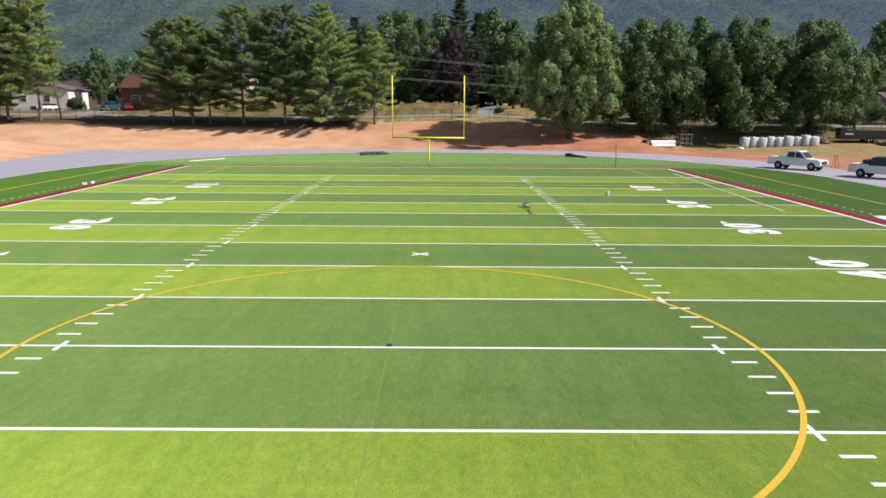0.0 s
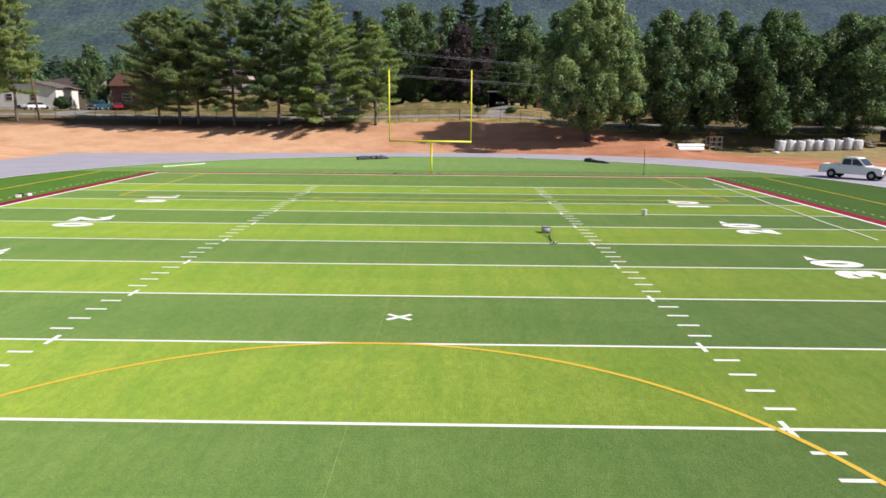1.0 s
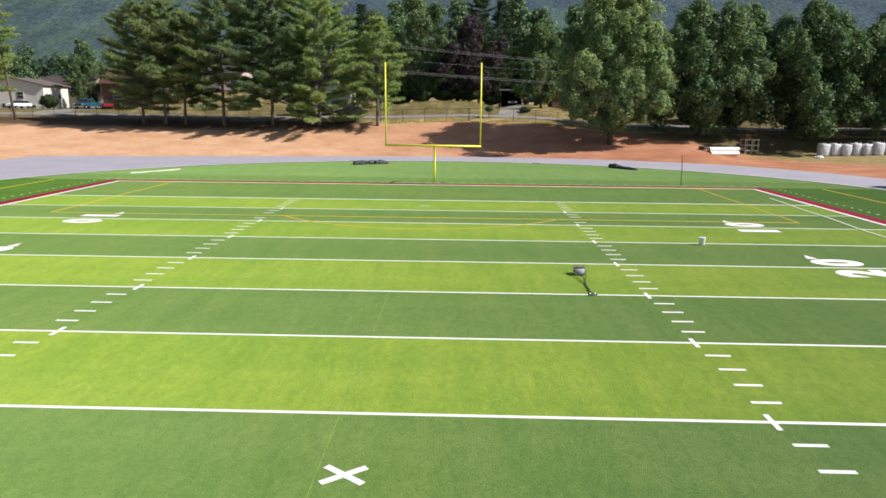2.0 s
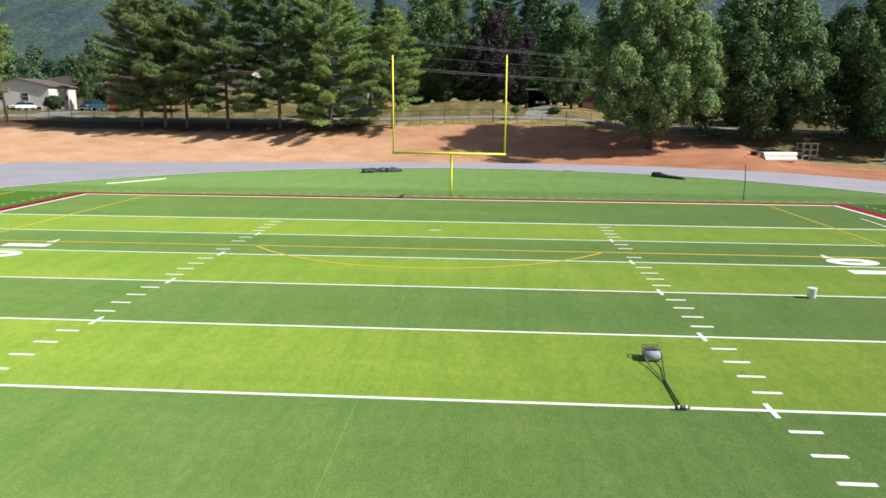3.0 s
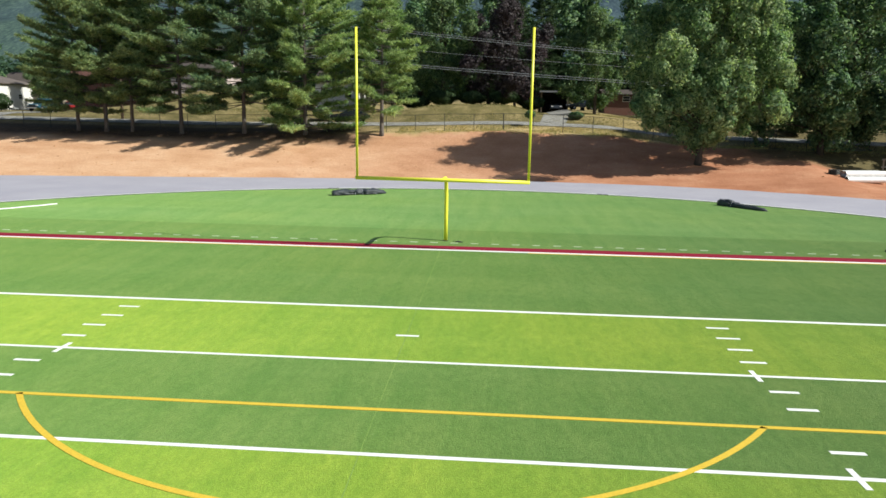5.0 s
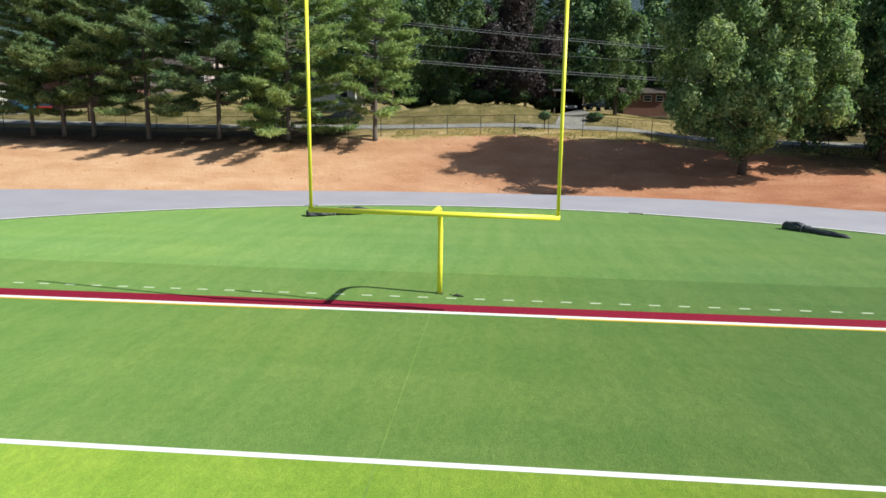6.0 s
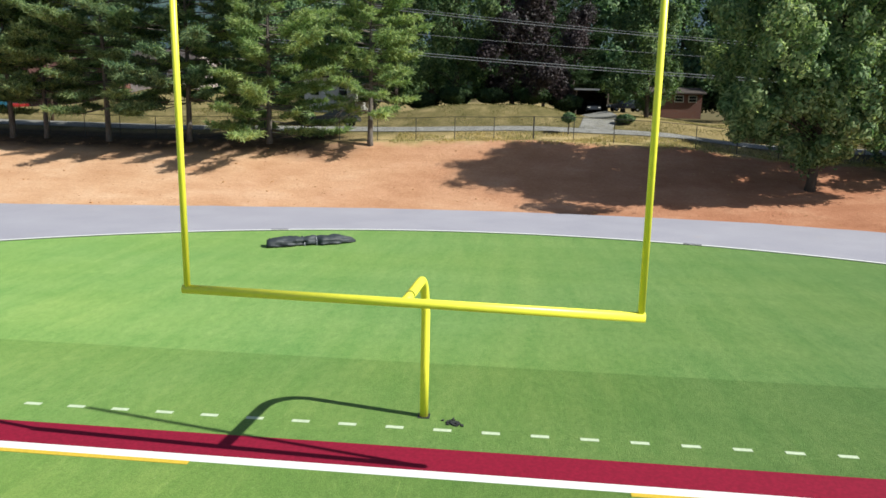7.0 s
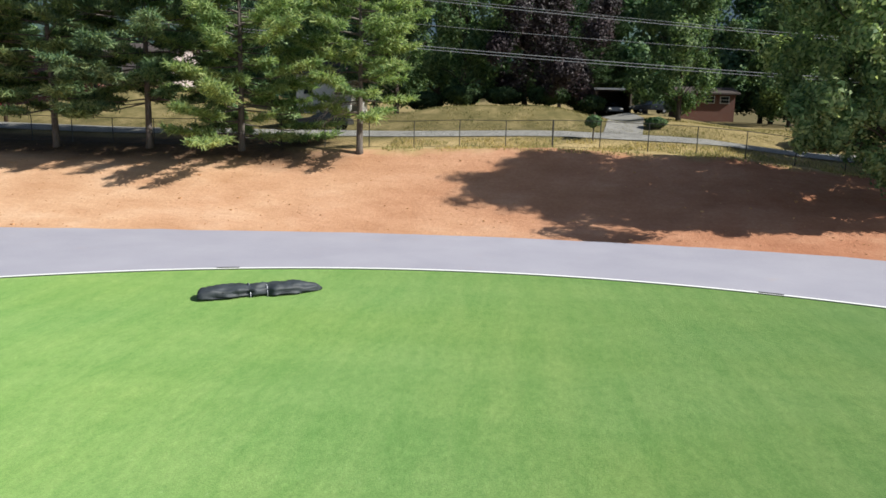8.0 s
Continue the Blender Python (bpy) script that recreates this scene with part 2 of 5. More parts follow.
M = {
    "ground": ground_material(),
    "turf_light": turf("turf_light", (0.248, 0.358, 0.047)),
    "turf_dark": turf("turf_dark", (0.147, 0.240, 0.061)),
    "turf_end": turf("turf_end", (0.196, 0.316, 0.098)),
    "turf_end_dark": turf("turf_end_dark", (0.154, 0.252, 0.070)),
    "turf_side": turf("turf_side", (0.074, 0.162, 0.020), 0.0),
    "turf_seam": turf("turf_seam", (0.215, 0.32, 0.085)),
    "line_white": painted("line_white", (0.76, 0.77, 0.75), 0.8, 0.2, 0.12, 22.0),
    "strip_pale": painted("strip_pale", (0.52, 0.60, 0.42), 0.85, 0.2, 0.15, 16.0),
    "line_yellow": painted("line_yellow", (0.62, 0.43, 0.05), 0.8, 0.2, 0.12, 22.0),
    "line_red": painted("line_red", (0.235, 0.007, 0.030), 0.8, 0.2, 0.2, 14.0),
    "post_yellow": painted("post_yellow", (0.90, 0.87, 0.07), 0.38, 0.5, 0.05, 5.0),
    "black_cover": painted("black_cover", (0.038, 0.046, 0.054), 0.62, 0.45, 0.3, 4.0),
    "dark_metal": painted("dark_metal", (0.035, 0.036, 0.035), 0.5, 0.4, 0.3, 12.0),
    "grey_metal": painted("grey_metal", (0.36, 0.37, 0.40), 0.42, 0.5, 0.2, 10.0, 0.4),
    "roller_steel": painted("roller_steel", (0.30, 0.31, 0.37), 0.6, 0.3, 0.2, 10.0),
    "wood_brown": painted("wood_brown", (0.13, 0.065, 0.04), 0.85, 0.2, 0.4, 6.0),
    "chrome": painted("chrome", (0.6, 0.6, 0.62), 0.2, 0.5, 0.1, 10.0, 1.0),
    "car_white": painted("car_white", (0.78, 0.79, 0.80), 0.25, 0.5, 0.04, 2.0),
    "car_blue": painted("car_blue", (0.018, 0.075, 0.115), 0.3, 0.5, 0.1, 2.0),
    "car_red": painted("car_red", (0.30, 0.02, 0.02), 0.3, 0.5, 0.1, 2.0),
    "car_dark": painted("car_dark", (0.03, 0.035, 0.045), 0.3, 0.5, 0.1, 2.0),
    "tyre": painted("tyre", (0.018, 0.018, 0.018), 0.9, 0.2, 0.2, 12.0),
    "glass": glass("glass"),
    "plastic_white": painted("plastic_white", (0.80, 0.80, 0.80), 0.4, 0.4, 0.1, 3.0),
    "wood_pale": painted("wood_pale", (0.46, 0.42, 0.37), 0.85, 0.2, 0.3, 6.0),
    "wood_grey": painted("wood_grey", (0.22, 0.18, 0.14), 0.85, 0.2, 0.4, 6.0),
    "clod": painted("clod", (0.55, 0.31, 0.155), 0.95, 0.1, 0.4, 8.0),
    "street": painted("street", (0.27, 0.262, 0.242), 0.9, 0.2, 0.25, 1.2),
    "bag_white": painted("bag_white", (0.62, 0.64, 0.68), 0.6, 0.3, 0.16, 4.0),
    "wood_pole": bark("wood_pole", (0.16, 0.12, 0.09)),
    "bark": bark("bark", (0.075, 0.062, 0.052)),
    "bark_pale": bark("bark_pale", (0.30, 0.28, 0.26)),
    "bark_grey": bark("bark_grey", (0.135, 0.118, 0.105)),
    "siding_white": painted("siding_white", (0.66, 0.65, 0.62), 0.7, 0.3, 0.08, 1.5),
    "siding_pink": painted("siding_pink", (0.50, 0.42, 0.40), 0.7, 0.3, 0.1, 1.5),
    "siding_tan": painted("siding_tan", (0.27, 0.24, 0.19), 0.7, 0.3, 0.1, 1.5),
    "brick": brickwork("brick", (0.19, 0.062, 0.044), (0.19, 0.16, 0.145)),
    "shingle": painted("shingle", (0.085, 0.07, 0.065), 0.9, 0.2, 0.35, 7.0),
    "shingle_grey": painted("shingle_grey", (0.15, 0.125, 0.115), 0.9, 0.2, 0.35, 7.0),
    "shingle_brown": painted("shingle_brown", (0.115, 0.055, 0.045), 0.9, 0.2, 0.35, 7.0),
    "cable": painted("cable", (0.27, 0.28, 0.30), 0.5, 0.4, 0.1, 4.0),
    "lamp_red": painted("lamp_red", (0.35, 0.01, 0.01), 0.25, 0.5, 0.1, 4.0),
    "lamp_clear": painted("lamp_clear", (0.75, 0.75, 0.72), 0.15, 0.6, 0.1, 4.0),
    "leaf_green": leaf("leaf_green", (0.092, 0.168, 0.078), (0.49, 0.585, 0.295), 0.38, 0.2, 1.35),
    "leaf_bright": leaf("leaf_bright", (0.053, 0.102, 0.046), (0.245, 0.325, 0.145), 0.32, 0.2, 1.5),
    "leaf_mid": leaf("leaf_mid", (0.046, 0.102, 0.052), (0.28, 0.385, 0.20), 0.30, 0.2, 1.5),
    "leaf_dark": leaf("leaf_dark", (0.040, 0.090, 0.046), (0.215, 0.31, 0.145), 0.28, 0.2, 1.35),
    "leaf_purple": leaf("leaf_purple", (0.018, 0.012, 0.017), (0.082, 0.058, 0.068), 0.2, 0.35, 1.5),
    "needle": leaf("needle", (0.100, 0.160, 0.088), (0.40, 0.47, 0.225), 0.44, 0.1, 1.15),
    "needle_light": leaf("needle_light", (0.140, 0.212, 0.096), (0.46, 0.54, 0.235), 0.46, 0.1, 1.05),
    "needle_deep": leaf("needle_deep", (0.068, 0.125, 0.080), (0.31, 0.39, 0.20), 0.40, 0.1, 1.25),
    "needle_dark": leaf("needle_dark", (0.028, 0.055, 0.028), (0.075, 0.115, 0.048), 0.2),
    "far_leaf": leaf("far_leaf", (0.040, 0.070, 0.050), (0.075, 0.120, 0.080), 0.4, 0.0),
}


def asphalt():
    n = Nodes("asphalt", 0.9, 0, 0.25)
    f = n.noise(60.0, 3.0, None, 0.8)
    broad = n.noise(0.25, 4.0, None, 0.6)
    col = n.mix(n.ramp(f, (0.35, (0, 0, 0)), (0.7, (1, 1, 1))), (0.305, 0.298, 0.345), (0.385, 0.375, 0.43))
    col = n.mix(n.ramp(broad, (0.35, (0, 0, 0)), (0.7, (1, 1, 1))), n.mix(1.0, col, (0.88, 0.88, 0.9), "MULTIPLY"), col)
    dust = n.noise(0.6, 4.0, None, 0.7)
    col = n.mix(n.ramp(dust, (0.62, (0, 0, 0)), (0.85, (0.4, 0.4, 0.4))), col, (0.40, 0.30, 0.23))
    return n.base(col).bump(f, 0.4, 0.01).mat


M["asphalt"] = asphalt()

# ---- mesh helpers ----


def finish(name, bm, mat, parent=None, label="", smooth=False):
    me = bpy.data.meshes.new(name)
    bmesh.ops.recalc_face_normals(bm, faces=bm.faces)
    bm.to_mesh(me)
    bm.free()
    if smooth:
        me.polygons.foreach_set("use_smooth", [True] * len(me.polygons))
    me.materials.append(M[mat] if isinstance(mat, str) else mat)
    ob = new(name, me)
    if parent is not None:
        ob.parent = parent
    if label:
        ob["label"] = label
    return ob


def part(name, bm, mat, parent, label="", smooth=False):
    return finish(name, bm, mat, parent, label, smooth)


def raw(name, verts, faces, mat, parent=None, label="", smooth=False):
    me = bpy.data.meshes.new(name)
    me.from_pydata([tuple(v) for v in verts], [], faces)
    if smooth:
        me.polygons.foreach_set("use_smooth", [True] * len(me.polygons))
    me.materials.append(M[mat])
    ob = new(name, me)
    if parent is not None:
        ob.parent = parent
    if label:
        ob["label"] = label
    return ob


def fast_quads(name, v, mat, parent=None, label=""):
    """A mesh of loose quads from an array of shape (n, 4, 3)."""
    n = len(v)
    me = bpy.data.meshes.new(name)
    me.vertices.add(4 * n)
    me.vertices.foreach_set("co", np.ascontiguousarray(v, dtype=np.float32).ravel())
    me.loops.add(4 * n)
    me.loops.foreach_set("vertex_index", np.arange(4 * n, dtype=np.int32))
    me.polygons.add(n)
    me.polygons.foreach_set("loop_start", np.arange(0, 4 * n, 4, dtype=np.int32))
    me.update(calc_edges=True)
    me.validate()
    me.materials.append(M[mat])
    ob = new(name, me)
    if parent is not None:
        ob.parent = parent
    if label:
        ob["label"] = label
    return ob


def empty(name, m, label, category, group="", kind=""):
    ob = new(name)
    ob.empty_display_size = 0.2
    ob.matrix_basis = m
    return tagged(ob, label, category, group, kind)


def box(bm, x0, x1, y0, y1, z0, z1, bevel=0.0, m=None):
    vs = bmesh.ops.create_cube(bm, size=1.0)["verts"]
    t = Matrix.Translation(((x0 + x1) / 2, (y0 + y1) / 2, (z0 + z1) / 2)) @ Matrix.Diagonal((x1 - x0, y1 - y0, z1 - z0, 1))
    bmesh.ops.transform(bm, matrix=(m @ t) if m else t, verts=vs)
    if bevel:
        es = list({e for v in vs for e in v.link_edges})
        bmesh.ops.bevel(bm, geom=es, offset=bevel, segments=2, affect="EDGES", profile=0.5)
    return bm


def boxed(*a, **k):
    return box(bmesh.new(), *a, **k)


def tube(bm, pts, radii, sides=10, caps=True):
    """A round bar along points, each with its radius."""
    pts = [Vector(p) for p in pts]
    if isinstance(radii, (int, float)):
        radii = [radii] * len(pts)
    rings, side = [], None
    for i, p in enumerate(pts):
        d = (pts[min(i + 1, len(pts) - 1)] - pts[max(i - 1, 0)]).normalized()
        if side is None:
            side = d.cross(Vector((0.31, 0.2, 0.93))).normalized()
            if side.length < 0.5:
                side = d.orthogonal().normalized()
        side = (side - d * side.dot(d)).normalized()
        up = d.cross(side)
        rings.append([bm.verts.new(p + (side * math.cos(a) + up * math.sin(a)) * radii[i]) for a in [2 * math.pi * k / sides for k in range(sides)]])
    for r0, r1 in zip(rings, rings[1:]):
        for k in range(sides):
            bm.faces.new((r0[k], r0[(k + 1) % sides], r1[(k + 1) % sides], r1[k]))
    if caps:
        bm.faces.new(rings[0][::-1])
        bm.faces.new(rings[-1])
    return bm


def slab(bm, outline, z0, z1):
    """An upright prism over an outline of (x, y)."""
    low = [bm.verts.new((x, y, z0)) for x, y in outline]
    top = [bm.verts.new((x, y, z1)) for x, y in outline]
    bm.faces.new(top)
    n = len(outline)
    for i in range(n):
        bm.faces.new((low[i], low[(i + 1) % n], top[(i + 1) % n], top[i]))
    return bm


def side_prism(bm, outline, x0, x1):
    """A prism across x over an outline of (y, z)."""
    a = [bm.verts.new((x0, y, z)) for y, z in outline]
    b = [bm.verts.new((x1, y, z)) for y, z in outline]
    bm.faces.new(a)
    bm.faces.new(b[::-1])
    n = len(outline)
    for i in range(n):
        bm.faces.new((a[i], a[(i + 1) % n], b[(i + 1) % n], b[i]))
    return bm


# ---- ground ----
def smooth(a, b, x):
    t = min(1.0, max(0.0, (x - a) / (b - a)))
    return t * t * (3 - 2 * t)


FOOT = [(-400, 70), (-60, 78), (-50, 80), (-36, 82.5), (-24, 84.3), (-13.5, 86.4), (-2, 88.0), (9, 87.8), (18, 86.4), (26, 83.0), (33, 78.4), (40, 67), (44.5, 50), (46, 20), (47, -400)]
CREST = [(-400, 3.6), (-60, 3.7), (-30, 3.45), (-9, 3.75), (3, 4.15), (14, 3.9), (22, 3.0), (33, 2.8), (48, 2.5), (70, 2.7), (400, 3)]


def along(table, x):
    return float(np.interp(x, [p[0] for p in table], [p[1] for p in table]))


def foot_y(x):
    return along(FOOT[:12], x) if x < 40 else max(-60.0, 67 - (x - 40) * 3.6)


def height(x, y):
    """The lie of the land: flat field, clay bank, street level, rising gardens, wooded mountain."""
    f = foot_y(x)
    top = along(CREST, x)
    k = min(1.0, max(0.0, (y - f) / (98.0 - f)))
    z = top * (k ** (1.15 + 13.0 * smooth(30, 47, x))) - 0.06
    if y > 98 and x > -400:
        z += 0.9 * smooth(99, 106, y)
    if y < f:
        z = -0.06
        if x < -45:
            z += smooth(-45, -58, x) * 1.6
    # lawn that rises behind the street
    z += smooth(109.5, 116, y) * (1.2 - 0.95 * smooth(-50, -58, x) + 0.85 * math.exp(-((x + 1.5) / 7.8) ** 4) - 0.35 * math.exp(-((x - 10.0) / 3.0) ** 2)) + smooth(112, 136, y) * 0.6 * smooth(8, 14, x)
    z += smooth(116, 150, y) * 0.4 + smooth(150, 320, y) * 6
    # grassy rise behind the pines
    z += 2.8 * smooth(112, 128, y) * (1 - smooth(150, 175, y)) * math.exp(-((x + 39.5) / 7.5) ** 2)
    rise = smooth(900, 4300, y)
    z += rise * (1200 + 120 * noise.noise((x / 700, y / 900, 0.3)) + 45 * noise.noise((x / 230, y / 260, 1.7)))
    if 86 < y < 100 and abs(x) < 100:
        z += 0.10 * noise.noise((x / 3.1, y / 1.7, 0)) * min(1.0, max(0.0, (y - f) / 2))
    return z


def spread(dense0, dense1, step, far):
    v = list(np.arange(dense0, dense1 + 0.01, step))
    s = step
    while v[-1] < far:
        s = min(s * 1.2, 48.0)
        v.append(v[-1] + s)
    s = step
    while v[0] > -far:
        s = min(s * 1.2, 48.0 if far < 4000 else 400.0)
        v.insert(0, v[0] - s)
    return v


gx, gy = spread(-78, 78, 1.5, 3600), spread(40, 150, 1.0, 4400)
verts = [(x, y, height(x, y)) for y in gy for x in gx]
W = len(gx)
faces = [(j * W + i, j * W + i + 1, (j + 1) * W + i + 1, (j + 1) * W + i) for j in range(len(gy) - 1) for i in range(W - 1)]
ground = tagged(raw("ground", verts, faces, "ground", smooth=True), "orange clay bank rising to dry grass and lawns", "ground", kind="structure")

# ---- running track ----
TC, TR = (0.8, 44.0), 35.42
outer = [(-44, -110), (-44, 54), (-48.5, 72), (-50, 80), (-36, 82.5), (-24, 84.3), (-13.5, 86.4), (-2, 88.0), (9, 87.8), (18, 86.4), (26, 83.0), (33, 78.4), (40, 67), (44.5, 50), (45, -110)]


def soften(points, rounds=2):
    for _ in range(rounds):
        out = []
        for (ax, ay), (bx, by) in zip(points, points[1:] + points[:1]):
            out += [(0.75 * ax + 0.25 * bx, 0.75 * ay + 0.25 * by), (0.25 * ax + 0.75 * bx, 0.25 * ay + 0.75 * by)]
        points = out
    return points


edge = [(x + 0.25 * noise.noise((x, y, 0)), y + 0.35 * noise.noise((x * 0.7, y * 0.7, 4))) for x, y in soften(outer, 3)]
tagged(finish("running_track", slab(bmesh.new(), edge, -0.3, 0.0), "asphalt"), "bare grey asphalt running track without lanes", "track", kind="structure")


def bend(r, a0, a1, n):
    return [(TC[0] + r * math.cos(a), TC[1] + r * math.sin(a)) for a in np.linspace(radians(a0), radians(a1), n)]


kerb = empty("track_kerb", pose(0, 0, 0), "thin white concrete kerb between turf and track", "kerb", kind="structure")
rim_o, rim_i = bend(TR + 0.2, 4, 176, 120), bend(TR + 0.005, 4, 176, 120)
bm = bmesh.new()
for (a, b), (c, d) in zip(zip(rim_o, rim_i), zip(rim_o[1:], rim_i[1:])):
    va = [bm.verts.new((*p, 0.05)) for p in (a, b, d, c)]
    bm.faces.new(va)
    vb = [bm.verts.new((*a, -0.02)), bm.verts.new((*c, -0.02))]
    bm.faces.new((va[0], va[3], vb[1], vb[0]))
bmesh.ops.remove_doubles(bm, verts=bm.verts, dist=0.0005)
part("kerb_edge", bm, "line_white", kerb)

# ---- synthetic turf field ----
YD = 0.9144
HALF_W, GOAL, END = 24.38, 50 * YD, 60 * YD
SIDE0, SIDE1 = 24.46, 25.32
field = empty("turf_field", pose(0, 0, 0), "striped light and dark green synthetic football turf", "sports field", kind="structure")
TOP = 0.012


def panel(name, outline, mat, z=TOP):
    return part(name, slab(bmesh.new(), outline, -0.02, z), mat, field)


def rect(x0, x1, y0, y1):
    return [(x0, y0), (x1, y0), (x1, y1), (x0, y1)]


for sign in (1, -1):
    for i in range(10):
        a, b = sorted((sign * i * 5 * YD, sign * (i + 1) * 5 * YD))
        panel("turf_panel", rect(-SIDE0, SIDE0, a, b), "turf_dark" if i % 2 == 0 else "turf_light")
    a, b = sorted((sign * GOAL, sign * (END + 0.19)))
    panel("turf_panel", rect(-SIDE0, SIDE0, a, b), "turf_dark")
RED0, RED1 = END + 0.19, END + 0.99
# turf between the end line and the bend of the track, in rolls laid across
cut = [RED1, 60.2, 65.1, 70.0, 74.6]
for i, y0 in enumerate(cut):
    y1 = cut[i + 1] if i + 1 < len(cut) else None
    pts = [(x, y) for x, y in bend(TR, -5, 185, 260) if y > y0 and (y1 is None or y < y1)]
    reach = math.sqrt(TR**2 - (y0 - TC[1]) ** 2)
    out = [(TC[0] - reach, y0), (TC[0] + reach, y0)]
    if y1 is None:
        out += pts
    else:
        r1 = math.sqrt(TR**2 - (y1 - TC[1]) ** 2)
        right = [p for p in pts if p[0] > 0]
        left = [p for p in pts if p[0] < 0]
        out += right + [(TC[0] + r1, y1), (TC[0] - r1, y1)] + left
    panel("turf_panel", out, ("turf_end_dark", "turf_end")[min(i, 1)] if i != 3 else "turf_end")
for s in (1, -1):
    reach = [(x, y) for x, y in bend(TR, 0, 180, 200) if y < RED1 and (x - TC[0]) * s > 0]
    reach = sorted(reach, key=lambda p: p[1])
    x_in, x_out = s * SIDE1, TC[0] + s * TR
    panel("turf_panel", [(x_in, -60), (x_out, -60)] + reach + [(TC[0] + s * math.sqrt(TR**2 - (RED1 - TC[1]) ** 2), RED1), (x_in, RED1)], "turf_side")

LINE = TOP + 0.004


def stripe(name, x0, x1, y0, y1, mat, z=LINE):
    return part(name, slab(bmesh.new(), rect(x0, x1, y0, y1), 0.0, z), mat, field)


def arc_line(name, cx, cy, r, a0, a1, w, mat, z):
    bm = bmesh.new()
    n = max(12, int(abs(a1 - a0) / 2.5))
    ring = [[bm.verts.new((cx + q * math.cos(t), cy + q * math.sin(t), z)) for q in (r - w / 2, r + w / 2)] for t in np.linspace(radians(a0), radians(a1), n)]
    for p, q in zip(ring, ring[1:]):
        bm.faces.new((p[0], p[1], q[1], q[0]))
    return part(name, bm, mat, field)


# border: white line, crimson band round it
for s in (1, -1):
    stripe("side_line", *sorted((s * 24.24, s * SIDE0)), -END, END + 0.19, "line_white")
    stripe("border_band", *sorted((s * (SIDE0 + 0.002), s * SIDE1)), -60, RED1, "line_red")
    a, b = sorted((s * (END - 0.05), s * (END + 0.185)))
    stripe("end_line", -24.2, 24.2, a, b, "line_white")
    a, b = sorted((s * RED0, s * RED1))
    stripe("border_band", -SIDE0, SIDE0, a, b, "line_red")
for i in range(-9, 10):
    stripe("yard_line", -24.2, 24.2, i * 5 * YD - 0.055, i * 5 * YD + 0.055, "line_white")
for s in (1, -1):
    stripe("goal_line", -24.2, 24.2, s * GOAL - 0.085, s * GOAL + 0.085, "line_white")
# hash marks every yard, ticks on the yard lines
for s in (1, -1):
    for k in range(-17, 50):
        y = k * YD
        if k % 5 == 0:
            stripe("hash_tick", s * 8.128 - 0.055, s * 8.128 + 0.055, y - 0.34, y + 0.34, "line_white", LINE + 0.003)
        else:
            stripe("hash_mark", *sorted((s * 8.09, s * 8.70)), y - 0.055, y + 0.055, "line_white")
# short dashes one and a half yards outside the border
for k in range(-29, 29):
    stripe("restraining_dash", (k + 0.5) * YD - 0.17, (k + 0.5) * YD + 0.17, 56.57, 56.68, "strip_pale")
for s in (1, -1):
    for k in range(10, 61):
        stripe("restraining_dash", *sorted((s * 26.2, s * 26.3)), k * YD - 0.15, k * YD + 0.15, "strip_pale")
# yellow soccer markings
YEL = LINE + 0.004
arc_line("centre_circle", 0, 0, 10 * YD, 0, 360, 0.12, "line_yellow", YEL)
box_y, spot_y = END - 18 * YD, END - 12 * YD
half = math.degrees(math.acos(6 / 10))
arc_line("penalty_arc", 0, spot_y, 10 * YD, 270 - half, 270 + half, 0.12, "line_yellow", YEL)
stripe("penalty_line", -20.0, 20.0, box_y - 0.06, box_y + 0.06, "line_yellow", YEL)
for s in (1, -1):
    stripe("penalty_line", s * 20.06 - 0.045, s * 20.06 + 0.045, box_y - 0.06, END - 0.17, "line_yellow", YEL)
    stripe("soccer_touch_line", s * 29.75 - 0.06, s * 29.75 + 0.06, -55, END + 0.6, "line_yellow", YEL)
    stripe("soccer_goal_line", *sorted((s * 3.66, s * 24.0)), END - 0.165, END - 0.052, "line_yellow", YEL)
# extra-point mark, kick-off cross, seam of the rolls along the middle
stripe("try_mark", -0.30, 0.30, 43.02, 43.13, "line_white")
bm = bmesh.new()
for a in (38, -38):
    box(bm, -0.42, 0.42, -0.065, 0.065, 0.0, LINE + (0.002 if a > 0 else 0.005), 0, pose(0.42, 11.42, 0, 0, 0, a))
part("kick_cross", bm, "line_white", field)
stripe("turf_seam", -0.04, -0.02, -12, END - 0.2, "turf_seam", TOP + 0.002)


def digit_mesh(ch):
    cu = bpy.data.curves.new("numeral", "FONT")
    cu.body = ch
    cu.offset = 0.06
    ob = bpy.data.objects.new("numeral", cu)
    scene.collection.objects.link(ob)
    bpy.context.view_layer.update()
    me = bpy.data.meshes.new_from_object(ob.evaluated_get(bpy.context.evaluated_depsgraph_get()))
    bpy.data.objects.remove(ob)
    v = np.array([p.co for p in me.vertices])
    lo, hi = v.min(0), v.max(0)
    for p in me.vertices:
        p.co.x = ((p.co.x - lo[0]) / (hi[0] - lo[0]) - 0.5) * (0.62 if ch == "1" else 1.25)
        p.co.y = ((p.co.y - lo[1]) / (hi[1] - lo[1]) - 0.5) * 1.95
        p.co.z = 0
    me.materials.clear()
    me.materials.append(M["line_white"])
    return me


